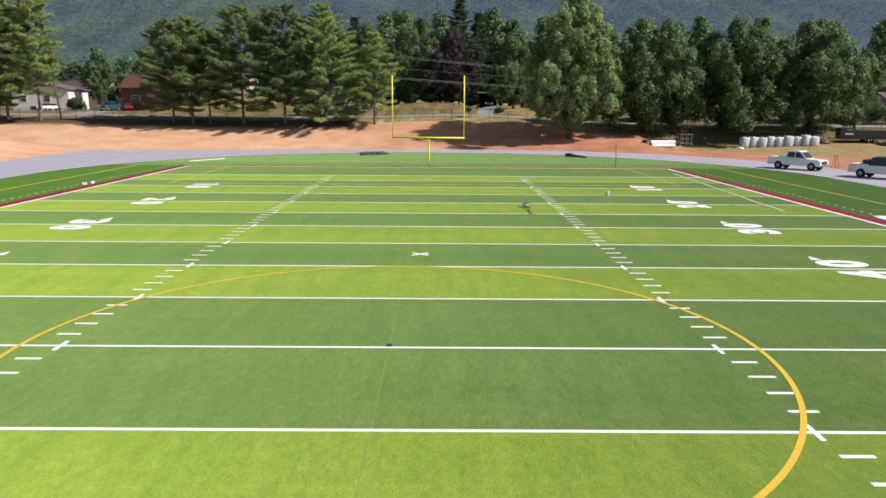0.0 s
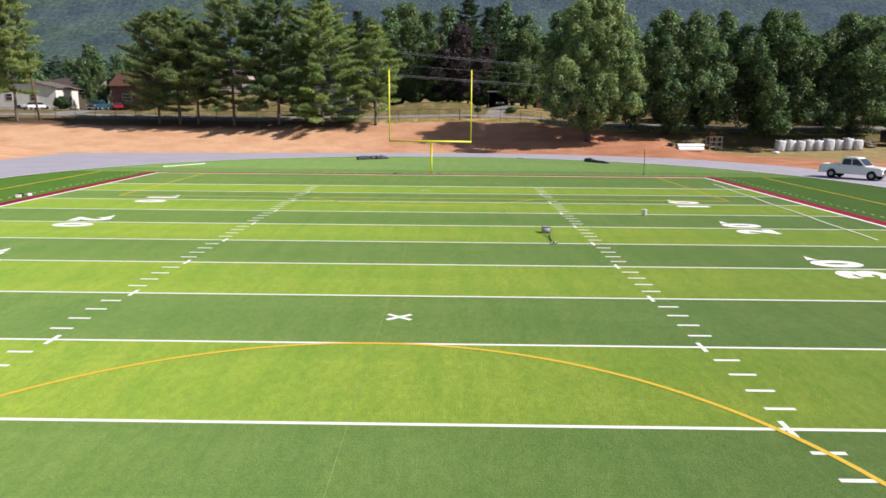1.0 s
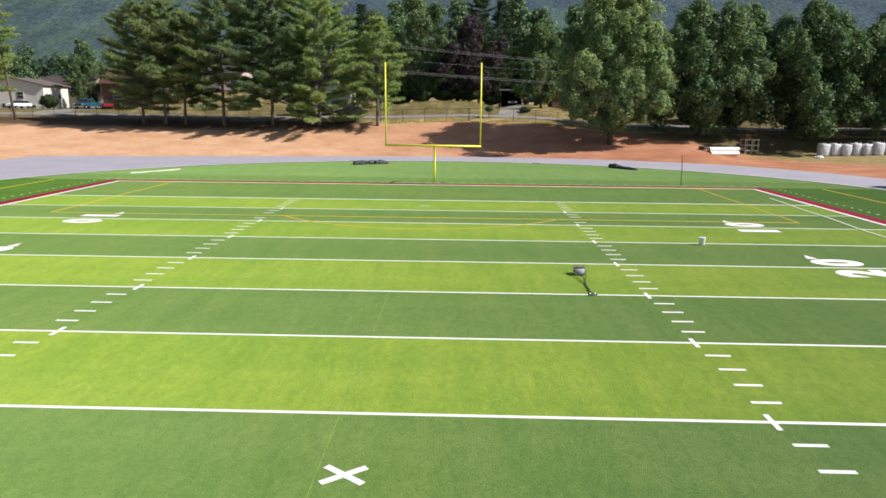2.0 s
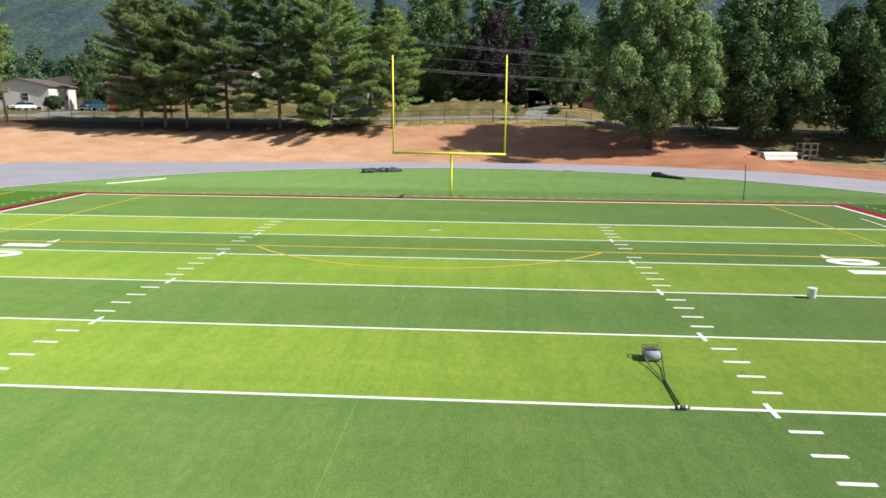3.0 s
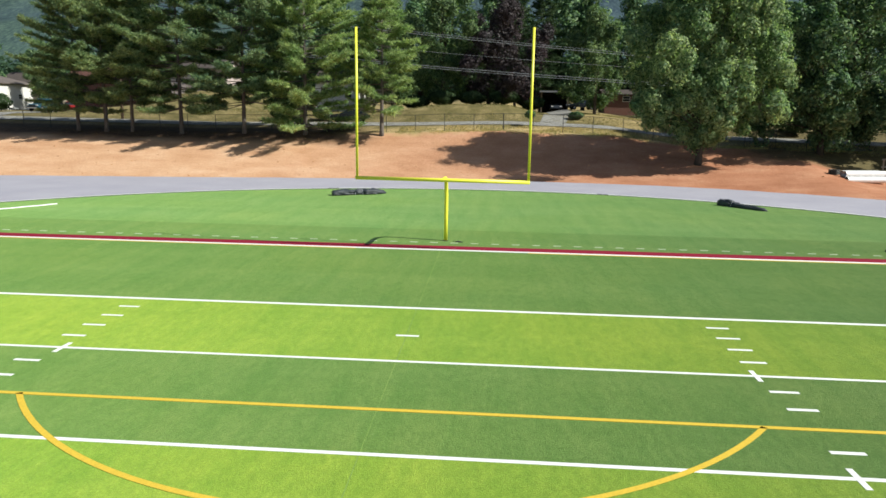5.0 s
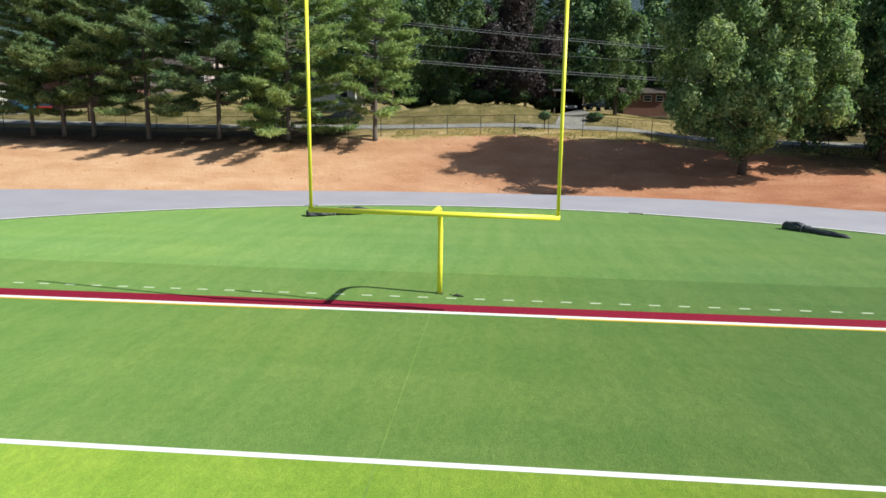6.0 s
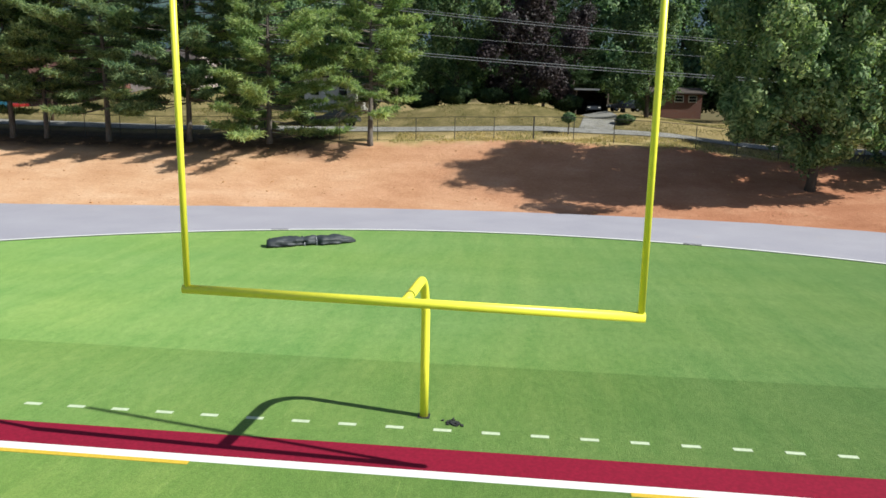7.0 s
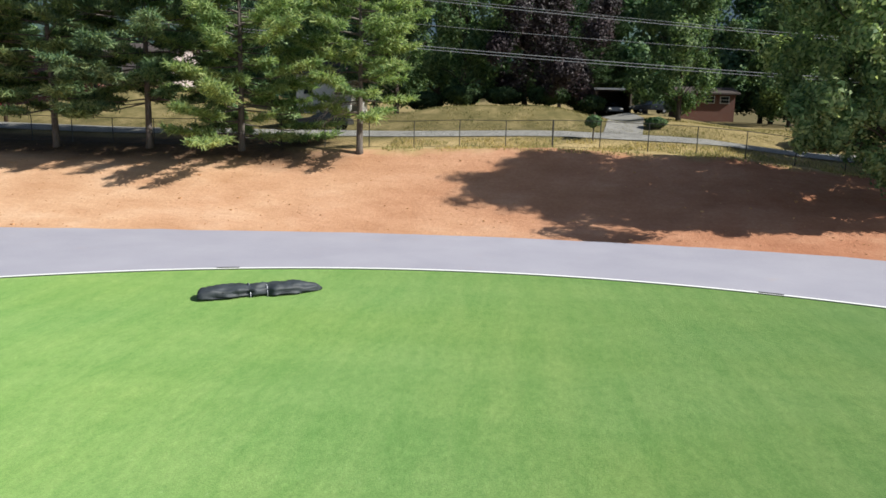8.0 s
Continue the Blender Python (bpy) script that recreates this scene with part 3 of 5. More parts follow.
digits = {c: digit_mesh(c) for c in "12345" + "0"}
for yards in (50, 40, 30, 20, 10):
    for end in ((1, -1) if yards < 50 else (1,)):
        for s in (1, -1):
            y = end * (50 - yards) * YD
            turn = 90 if s > 0 else -90
            for c, off in ((str(yards)[0], -1), ("0", 1)):
                ob = new("numeral", digits[c])
                ob.parent = field
                ob.matrix_basis = pose(s * 16.85, y + off * s * 0.92, LINE + 0.002, 0, 0, turn)
            if yards < 50:
                bm = bmesh.new()
                tip = y + end * 2.35
                bm.faces.new([bm.verts.new((s * 16.25 + dx, yy, LINE + 0.001)) for dx, yy in ((-0.22, tip - end * 0.75), (0.22, tip - end * 0.75), (0, tip))])
                part("numeral_arrow", bm, "line_white", field)

# ---- goal post ----
post = empty("goal_post", pose(0, 0, 0), "yellow gooseneck football goal post on the end line", "goal post")
PY, CZ = 54.70, 3.0
neck = [(0.03, 57.2, 0.0), (0.03, 57.2, 1.2), (0.03, 57.2, 2.15)]
neck += [(0.02, 56.4 + 0.8 * math.cos(a), 2.12 + 0.8 * math.sin(a)) for a in [radians(d) for d in range(8, 91, 6)]] + [(0.01, 56.1, 2.93), (0.005, 55.6, 2.95), (0, 55.1, 2.97), (0, PY + 0.05, 2.99)]
part("gooseneck", tube(bmesh.new(), neck, 0.085, 16), "post_yellow", post, smooth=True)
part("crossbar", tube(bmesh.new(), [(-3.66, PY + 0.19, CZ), (3.61, PY - 0.19, CZ)], 0.075, 14), "post_yellow", post, smooth=True)
for s in (1, -1):
    part("upright", tube(bmesh.new(), [(s * 3.57 - 0.02, PY - s * 0.185, CZ - 0.02), (s * 3.57 - 0.04, PY - s * 0.185, 9.08)], 0.052, 12), "post_yellow", post, smooth=True)
bm = boxed(-0.09, 0.15, 57.08, 57.32, 0.0, 0.025, 0.008)
part("base_plate", bm, "dark_metal", post)

# ---- trees ----
rng = np.random.default_rng(7)


def unit(v):
    return v / (np.linalg.norm(v, axis=-1, keepdims=True) + 1e-9)


def quads_at(c, normal, size, aspect=1.0):
    """Quads at centres c with their normals, turned at random about them."""
    n = len(c)
    a = unit(np.cross(normal, unit(rng.normal(size=(n, 3)))))
    b = np.cross(unit(normal), a) * aspect
    s = np.asarray(size).reshape(-1, 1) * np.ones((n, 1))
    a, b = a * s, b * s
    fold = unit(normal) * s * 0.25
    return np.stack([c - a - fold, c - b * 0.7, c + a - fold, c + b * 0.7 + fold], 1)


def broadleaf(name, H, R, mat, label, seed, leaves=120, clumps=150, low=0.14, droop=0.0, bark_mat="bark", blade=1.0, puff=0.135, skirt=0, point=2.9):
    """A broad tree: forked tapered trunk, limbs, a crown of leaf clumps with gaps."""
    global rng
    rng = np.random.default_rng(seed)
    tree = empty(name, pose(0, 0, 0), label, "tree", "trees")
    bm = bmesh.new()
    tube(bm, [(0, 0, -0.3), (0.02, 0, 0.5), (0.05, 0.04, H * 0.22), (0.12, -0.05, H * 0.5), (0.1, 0.1, H * 0.82)], [R * 0.052, R * 0.04, R * 0.034, R * 0.024, R * 0.006], 9)
    span = H * (1 - low)
    got = []
    lobes = max(9, clumps // 8)
    for i in range(lobes):
        d = unit(rng.normal(size=3))
        k = (i + rng.uniform(0, 1)) / lobes
        wide = (1 - (max(0.0, k - 0.38) / 0.62) ** point) ** 0.6 * (1 - 0.36 * (max(0.0, 0.38 - k) / 0.38) ** 2.2) ** 0.5
        wide *= 0.92 + 0.45 * noise.noise((d[0] * 1.6 + seed, d[1] * 1.6, k * 3.0))
        f = rng.uniform(0.4, 1.0) ** 0.55
        a = i * 2.4 + rng.uniform(-0.5, 0.5)
        m = np.array([math.cos(a) * R * wide * f * 0.86, math.sin(a) * R * wide * f * 0.86, H * low + span * (0.04 + k * 0.89)])
        for _ in range(8):
            o = unit(rng.normal(size=3)) * R * 0.185 * rng.uniform(0.5, 1.0) * np.array([1.1, 1.1, 1.0])
            got.append(tuple(m + o))
    for i in range(clumps // 2):
        k = (i + 0.5) / (clumps // 2)
        a, f = i * 2.4, R * rng.uniform(0.1, 0.62) * (1 - k * k) ** 0.5
        got.append((math.cos(a) * f, math.sin(a) * f, H * low + span * (0.06 + 0.8 * k)))
    for i in range(int(skirt)):
        a, f = i * 2.4, R * rng.uniform(0.06, 0.30)
        got.append((math.cos(a) * f, math.sin(a) * f, H * low * rng.uniform(0.45, 1.0)))
    clumps = len(got)
    c = np.array(got)
    c[:, 2] = np.maximum(c[:, 2] - droop * np.hypot(c[:, 0], c[:, 1]) / R, H * low * (0.8 if not skirt else 0.35) + 0.5)
    cz = H * (low + 0.42 * (1 - low))
    for i in range(0, clumps, 6):
        p = c[i] * np.array([0.8, 0.8, 0.97])
        z0 = max(H * 0.12, p[2] * 0.55)
        tube(bm, [(0.05, 0, z0), (p[0] * 0.5, p[1] * 0.5, (z0 + p[2]) / 2 + 0.3), tuple(p)], [R * 0.011, R * 0.007, 0.015], 5, False)
    part("trunk", bm, bark_mat, tree, smooth=True)
    rad = rng.uniform(0.6, 1.25, size=(clumps, 1, 1)) * R * puff
    dirs = unit(rng.normal(size=(clumps, leaves, 3)) + np.array([0, 0, 0.25]) + 0.45 * unit(c - np.array([0, 0, cz]))[:, None])
    ragged = rng.uniform(0.62, 1.12, size=(clumps, leaves, 1))
    ragged = np.where(rng.uniform(size=ragged.shape) < 0.13, ragged * 1.45, ragged)
    pos = c[:, None] + dirs * rad * ragged * np.array([1.02, 1.02, 1.25])
    pos[:, :, 2] = np.maximum(pos[:, :, 2], 0.35)
    nor = dirs + rng.normal(size=dirs.shape) * 0.30 + np.array([0, 0, 0.15])
    size = rng.uniform(0.08, 0.20, size=clumps * leaves) * (R / 7) ** 0.5 * blade
    q = quads_at(pos.reshape(-1, 3), unit(nor.reshape(-1, 3)), size, 0.7)
    fast_quads("crown", q, mat, tree)
    return tree


def pine(name, H, R, mat, label, seed, bare=0.14, tufts=11, taper=1.3, dead=0):
    """A white pine: straight trunk, whorls of level limbs, flat feathery sprays of long needles, with gaps between the tiers."""
    global rng
    rng = np.random.default_rng(seed)
    tree = empty(name, pose(0, 0, 0), label, "tree", "pine trees")
    bm = bmesh.new()
    tube(bm, [(0, 0, -0.3), (0, 0, 0.4), (0.06, 0.02, H * 0.4), (0, 0.05, H * 0.97)], [0.30, 0.22, 0.14, 0.02], 9)
    up = np.array([0, 0, 1.0])
    out = []
    z = H * bare
    while z < H * 0.985:
        k = (z - H * bare) / (H * (1 - bare))
        reach = R * (1 - k**taper) ** 0.9 * min(1.0, 0.78 + 1.2 * k)
        n_b, a0 = int(rng.integers(5, 8)), rng.uniform(0, 6.3)
        for b in range(n_b):
            a = a0 + 2 * math.pi * b / n_b + rng.normal(0, 0.25)
            L = max(0.45, reach * rng.uniform(0.42, 1.2))
            root = np.array([0, 0, z + rng.normal(0, 0.12)])
            out_d = np.array([math.cos(a), math.sin(a), 0.0])
            side = np.array([-math.sin(a), math.cos(a), 0])
            tipp = root + out_d * L + up * L * (rng.uniform(-0.14, 0.16) + 0.45 * k)
            mid = (root + tipp) / 2 - up * 0.07 * L
            tube(bm, [tuple(root), tuple(mid), tuple(tipp)], [0.05, 0.032, 0.012], 4, False)
            n_s = 2 + int(L * 1.05)
            for q in range(n_s):
                t = 1.0 - 0.62 * q / n_s * rng.uniform(0.85, 1.1)
                c0 = root * (1 - t) ** 2 + mid * 2 * t * (1 - t) + tipp * t * t
                turn = (0.0 if q == 0 else (0.75 if q % 2 else -0.75)) + rng.normal(0, 0.22)
                way0 = out_d * math.cos(turn) + side * math.sin(turn)
                lat = np.cross(up, way0)
                ls = rng.uniform(0.75, 1.35) * (0.55 + 0.5 * L / R)
                m = int(tufts * 8.5 * ls)
                u = rng.uniform(0, 1, (m, 1)) ** 0.85
                v = rng.normal(0, 0.42, (m, 1)) * np.sin(0.5 + 2.3 * u)
                thick = rng.normal(0, 0.075, (m, 1)) * (1.2 - 0.6 * u)
                p = c0 - way0 * 0.25 * ls + way0 * (u * ls) + lat * (v * ls * 0.62) + up * (thick + 0.22 * ls * u - 0.12 * np.abs(v) * ls)
                nn = unit(up * 0.55 + way0 * 0.35 + lat * v * 0.5 + rng.normal(size=(m, 3)) * 0.62)
                w = way0 * 0.8 + lat * v * 1.4 + up * 0.38 + rng.normal(size=(m, 3)) * 0.42
                w = unit(w - nn * (w * nn).sum(1, keepdims=True))
                wide = np.cross(nn, w) * rng.uniform(0.026, 0.052, size=(m, 1))
                w = w * rng.uniform(0.20, 0.46, size=(m, 1))
                out.append(np.stack([p - wide, p + wide, p + w + wide * 0.4, p + w - wide * 0.4], 1))
        z += rng.uniform(0.72, 1.12) * (1.0 - 0.4 * k)
    part("trunk", bm, "bark_grey", tree, smooth=True)
    fast_quads("crown", np.concatenate(out), mat, tree)
    for i in range(dead):
        a, z0, L = math.pi * (0.86 + 0.08 * i) + rng.normal(0, 0.2), 2.3 + 0.55 * i + rng.normal(0, 0.15), rng.uniform(1.6, 2.8)
        dx, dy = math.cos(a), math.sin(a)
        bm = bmesh.new()
        arc = [(dx * L * t, dy * L * t, z0 + 0.5 * t - 1.5 * t**2.4) for t in np.linspace(0, 1, 7)]
        tube(bm, arc, [0.045, 0.04, 0.034, 0.028, 0.022, 0.016, 0.01], 5)
        for t in (2, 3, 4, 5):
            x0, y0, zz = arc[t]
            for sgn in (1, -1):
                tube(bm, [(x0, y0, zz), (x0 + dx * 0.35 - dy * 0.2 * sgn, y0 + dy * 0.35 + dx * 0.2 * sgn, zz - 0.15), (x0 + dx * 0.6 - dy * 0.3 * sgn, y0 + dy * 0.6 + dx * 0.3 * sgn, zz - 0.55)], [0.014, 0.011, 0.006], 4)
        part("dead_branch", bm, "bark_pale", tree, "bare grey dead branch")
    return tree


def place(tree, x, y, s=1.0, turn=0.0, first=False, z=None):
    m = pose(x, y, height(x, y) if z is None else z, 0, 0, turn)
    if first:
        tree.matrix_basis = m @ Matrix.Diagonal((s, s, s, 1))
        return tree
    c = copy_thing(tree, m)
    c.scale = (s, s, s)
    return c


pine_e = pine("pine_tree", 13.8, 4.7, "needle_light", "light green pine with open level branches on the bank", 11, 0.19, 10, 1.5, 5)
pine_a = pine("pine_tree", 17.8, 6.6, "needle", "tall dark green pine with level branches on the bank", 17, 0.15, 13, 2.6)
pine_f = pine("pine_tree", 16.4, 5.8, "needle", "tall green pine with a bare lower trunk on the bank", 18, 0.20, 12, 2.4)
pine_b = pine("pine_tree", 18.2, 7.0, "needle_light", "tall green pine with branches down to the ground", 12, 0.05, 12, 2.4)
pine_d = pine("pine_tree", 20.5, 4.5, "needle_light", "tall pine with a bare lower trunk on the bank", 15, 0.22, 12, 2.0)
pine_c = pine("pine_tree", 17.6, 6.9, "needle_deep", "tall dense dark green pine on the bank", 13, 0.17, 14, 2.8)
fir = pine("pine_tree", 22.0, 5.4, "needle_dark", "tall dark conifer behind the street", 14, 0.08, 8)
place(pine_e, -9.3, 97.4, 1.0, 20, True)
place(pine_a, -30.2, 97.4, 1.02, 140, True)
place(pine_b, -17.2, 97.5, 1.0, 0, True)
place(pine_d, -62.5, 97.4, 1.0, 30, True)
place(pine_c, -23.6, 97.5, 1.02, 0, True)
place(pine_f, -35.6, 97.7, 0.9, 75, True)
for t, x, y, s, a in ((pine_f, -38.2, 97.3, 1.0, 200), (pine_a, -41.3, 97.4, 0.9, 260), (pine_d, -68.0, 98.0, 1.05, 310), (pine_a, -71.0, 97.0, 1.15, 100)):
    place(t, x, y, s, a)
place(fir, 5.2, 140, 1.0, 0, True)
place(fir, 9.5, 146, 0.93, 90)
place(fir, -17, 138, 0.85, 150)
oak_a = broadleaf("maple_tree", 20.5, 7.75, "leaf_green", "large leafy green tree on the clay bank", 21, 240, 320, 0.185, 0.8, "bark", 0.98, 0.092, 16, 2.0)
oak_b = broadleaf("maple_tree", 17.6, 8.1, "leaf_mid", "large leafy green tree on the bank", 22, 150, 230, 0.12, 0.9, "bark", 1.25, 0.105, 6)
oak_c = broadleaf("maple_tree", 15.0, 6.2, "leaf_bright", "leafy bright green tree in a garden", 23, 190, 85, 0.11, 0.6, "bark", 1.2)
oak_d = broadleaf("maple_tree", 17.0, 8.3, "leaf_dark", "large dark green leafy tree", 25, 150, 230, 0.09, 0.9, "bark", 1.25, 0.105, 10)
purple = broadleaf("plum_tree", 12.8, 5.4, "leaf_purple", "dark purple-leaved tree beside a driveway", 24, 260, 102, 0.03, 0.5)
oak_far = broadleaf("maple_tree", 17.0, 8.2, "leaf_mid", "large dark green tree in the gardens behind", 26, 80, 84, 0.08, 0.9, "bark", 1.9)
oak_a.matrix_basis = pose(20.9, 92.2, height(20.9, 92.2), 6.2) @ Matrix.Diagonal((1.02, 0.86, 1.02, 1))
place(oak_b, 33.9, 97.4, 1.0, 0, True)
place(oak_c, -5.0, 123, 1.16, 0, True)
place(purple, 3.1, 121, 1.1, 0, True)
place(oak_far, 1.0, 149, 1.15, 0, True)
place(oak_d, 48.5, 98.2, 1.0, 120, True)
for t, x, y, s, a in ((oak_b, 60.8, 98.4, 0.98, 70), (oak_c, 69.6, 101.0, 0.82, 200),
                      (oak_far, 17.5, 153, 1.12, 200), (oak_c, 15.0, 119.6, 0.88, 60), (oak_c, 28.5, 130.5, 1.0, 100), (oak_far, 32, 151, 0.95, 40), (oak_c, 44, 136, 1.05, 130), (oak_far, 54, 132, 1.0, 270),
                      (oak_far, 68, 136, .9, 300), (oak_c, -13, 131, 1.1, 80), (oak_far, -24, 142, 1.0, 10), (oak_far, -33, 146, 0.85, 170), (oak_c, -51.5, 136, 1.0, 220),
                      (oak_far, -70, 158, 0.85, 15), (oak_c, -71.6, 139.5, 0.66, 320), (oak_far, -82, 160, 0.85, 90), (oak_far, -95, 150, 0.9, 190),
                      (oak_far, -11, 151, 1.2, 50), (oak_far, -26, 153, 1.15, 110), (oak_far, -40, 155, 1.1, 170), (oak_far, -53, 158, 1.0, 230), (oak_far, 13, 158, 1.3, 290),
                      (oak_far, 25, 152, 1.2, 350), (oak_far, 37, 147, 1.15, 60), (oak_far, 60, 148, 1.2, 120), (oak_far, 74, 150, 1.2, 180), (oak_far, 88, 152, 1.2, 240), (oak_far, 102, 150, 1.2, 300),
                      (oak_far, 92, 112, 1.0, 30), (oak_c, 33, 150, 1.2, 10), (oak_far, 47, 150, 1.2, 310), (oak_far, 86, 140, 1.1, 10)):
    place(t, x, y, s, a)

# edge of the woods at the foot of the mountain: crowns too far off to tell apart
rng = np.random.default_rng(5)
n_far = 1000
fy = rng.uniform(230, 420, n_far)
fx = rng.uniform(-0.74, 0.74, n_far) * (fy + 40)
fq = []
for i in range(n_far):
    r = rng.uniform(3.5, 6.0)
    d = unit(rng.normal(size=(70, 3)) + np.array([0, -0.2, 0.35]))
    pts = d * r * rng.uniform(0.75, 1.1, size=(70, 1)) * np.array([1, 1, 1.35]) + np.array([fx[i], fy[i], height(fx[i], fy[i]) + r * 1.1])
    fq.append(quads_at(pts, unit(d + rng.normal(size=d.shape) * 0.25), rng.uniform(0.7, 1.3, size=70), 0.8))
woods = fast_quads("distant_woods", np.concatenate(fq), "far_leaf")
tagged(woods, "dense green woods at the foot of the mountain", "woods", kind="stuff")

# ---- street, drive, fence ----


def strip(name, pts, half_w, mat, label, category, lift=0.05, n=60):
    """A paved strip that follows the land along a polyline of (x, y)."""
    bm = bmesh.new()
    total = [0.0]
    for a, b in zip(pts, pts[1:]):
        total.append(total[-1] + math.dist(a, b))
    rows = []
    for s in np.linspace(0, total[-1], n):
        x, y = np.interp(s, total, [p[0] for p in pts]), np.interp(s, total, [p[1] for p in pts])
        x2, y2 = np.interp(s + 0.1, total, [p[0] for p in pts]), np.interp(s + 0.1, total, [p[1] for p in pts])
        if s + 0.1 > total[-1]:
            x2, y2 = 2 * x - np.interp(s - 0.1, total, [p[0] for p in pts]), 2 * y - np.interp(s - 0.1, total, [p[1] for p in pts])
        d = Vector((x2 - x, y2 - y, 0)).normalized()
        side = Vector((-d.y, d.x, 0))
        row = []
        for k in (-1, -0.5, 0, 0.5, 1):
            p = Vector((x, y, 0)) + side * half_w * k
            row.append(bm.verts.new((p.x, p.y, height(p.x, p.y) + lift)))
        rows.append(row)
    for a, b in zip(rows, rows[1:]):
        for k in range(4):
            bm.faces.new((a[k], a[k + 1], b[k + 1], b[k]))
    return tagged(finish(name, bm, mat, smooth=True), label, category, kind="structure")


strip("road", [(-160, 105.6), (160, 105.6)], 2.3, "street", "pale worn asphalt street behind the fence", "road", 0.06, 120)
strip("driveway", [(8.6, 108.0), (9.6, 114), (11.2, 124), (11.6, 139)], 1.5, "street", "pale concrete driveway leading to a carport", "driveway", 0.07, 40)
strip("driveway", [(-61, 108), (-64, 118), (-67.5, 132)], 2.6, "street", "pale driveway beside a white house", "driveway", 0.07, 40)

FENCE_Y, FENCE_H = 99.6, 1.8
fence = empty("chain_link_fence", pose(0, 0, 0), "dark chain-link fence along the top of the bank", "fence")
fx0, fx1, step = -79.0, 80.0, 3.05
xs = np.arange(fx0, fx1, step)
for i, x in enumerate(xs):
    x = x - 0.3
    r = 0.055 if abs(x - 3.0) < 1.2 else 0.03
    part("fence_post", tube(bmesh.new(), [(x, FENCE_Y, height(x, FENCE_Y) - 0.3), (x, FENCE_Y, height(x, FENCE_Y) + FENCE_H)], r, 8), "dark_metal", fence)
part("top_rail", tube(bmesh.new(), [(x, FENCE_Y, height(x, FENCE_Y) + FENCE_H - 0.02) for x in xs - 0.3], 0.022, 6), "dark_metal", fence)
part("bottom_wire", tube(bmesh.new(), [(x, FENCE_Y, height(x, FENCE_Y) + 0.08) for x in xs - 0.3], 0.006, 4), "dark_metal", fence)
quads = []
for x in np.arange(fx0 + 1, fx1 - 3, 0.11):
    for lean in (1, -1):
        z0, z1 = height(x, FENCE_Y) + 0.06, height(x + lean * 1.6, FENCE_Y) + FENCE_H - 0.04
        a, b, w = np.array([x, FENCE_Y, z0]), np.array([x + lean * 1.6, FENCE_Y + 0.004 * lean, z1]), np.array([0.0028, 0, 0])
        quads.append([a - w, a + w, b + w, b - w])
mesh_ob = fast_quads("wire_mesh", np.array(quads), "dark_metal", fence)
mesh_ob["kind"] = "stuff"

# ---- power line ----


def utility_pole(x, y, h=13.0, lean=0.0):
    p = empty("utility_pole", pose(x, y, height(x, y)), "weathered wooden utility pole among the trees", "utility pole", "utility poles")
    part("shaft", tube(bmesh.new(), [(0, 0, -0.5), (lean, 0, h)], [0.17, 0.11], 10), "wood_pole", p, smooth=True)
    part("crossarm", boxed(lean - 0.08, lean + 0.08, -1.1, 1.1, h - 0.7, h - 0.56, 0.01), "wood_grey", p)
    return p


POLES = ((-42.5, 108.6, 13.0), (52.0, 108.6, 11.6))
for x, y, h in POLES:
    utility_pole(x, y, h)
utility_pole(-59.6, 98.3, 15.2, -1.6)


def cable(x0, z0, x1, z1, y, sag, r, name="overhead_cable"):
    pts = []
    for t in np.linspace(0, 1, 40):
        pts.append((x0 + (x1 - x0) * t, y, z0 + (z1 - z0) * t - sag * 4 * t * (1 - t)))
    return tagged(finish(name, tube(bmesh.new(), pts, r, 5), "cable"), "thin grey overhead cable hung between wooden poles", "cable", "overhead cables")


for dy, z0, z1, r in ((0.0, 18.46, 10.34, 0.025), (0.5, 18.75, 10.6, 0.018), (-0.4, 15.8, 9.8, 0.015), (0.15, 14.2, 8.4, 0.027), (-0.2, 13.95, 8.15, 0.022)):
    cable(-42.5, z0, 52.0, z1, 108.2 + dy, 0.9, r)

# ---- vehicles ----


def wheel(parent, x, y, r, w=0.24):
    t = part("wheel", tube(bmesh.new(), [(x - w / 2, y, r), (x - w / 2 + 0.03, y, r), (x + w / 2 - 0.03, y, r), (x + w / 2, y, r)], [r * 0.9, r, r, r * 0.9], 20), "tyre", parent, "black rubber tyre", True)
    s = 1 if x > 0 else -1
    bm = tube(bmesh.new(), [(x + s * (w / 2 - 0.02), y, r), (x + s * (w / 2 + 0.012), y, r)], [r * 0.52, r * 0.44], 16)
    part("rim", bm, "grey_metal", t, "grey metal rim")
    return t


def pane(bm, pts):
    bm.faces.new([bm.verts.new(p) for p in pts])
    return bm


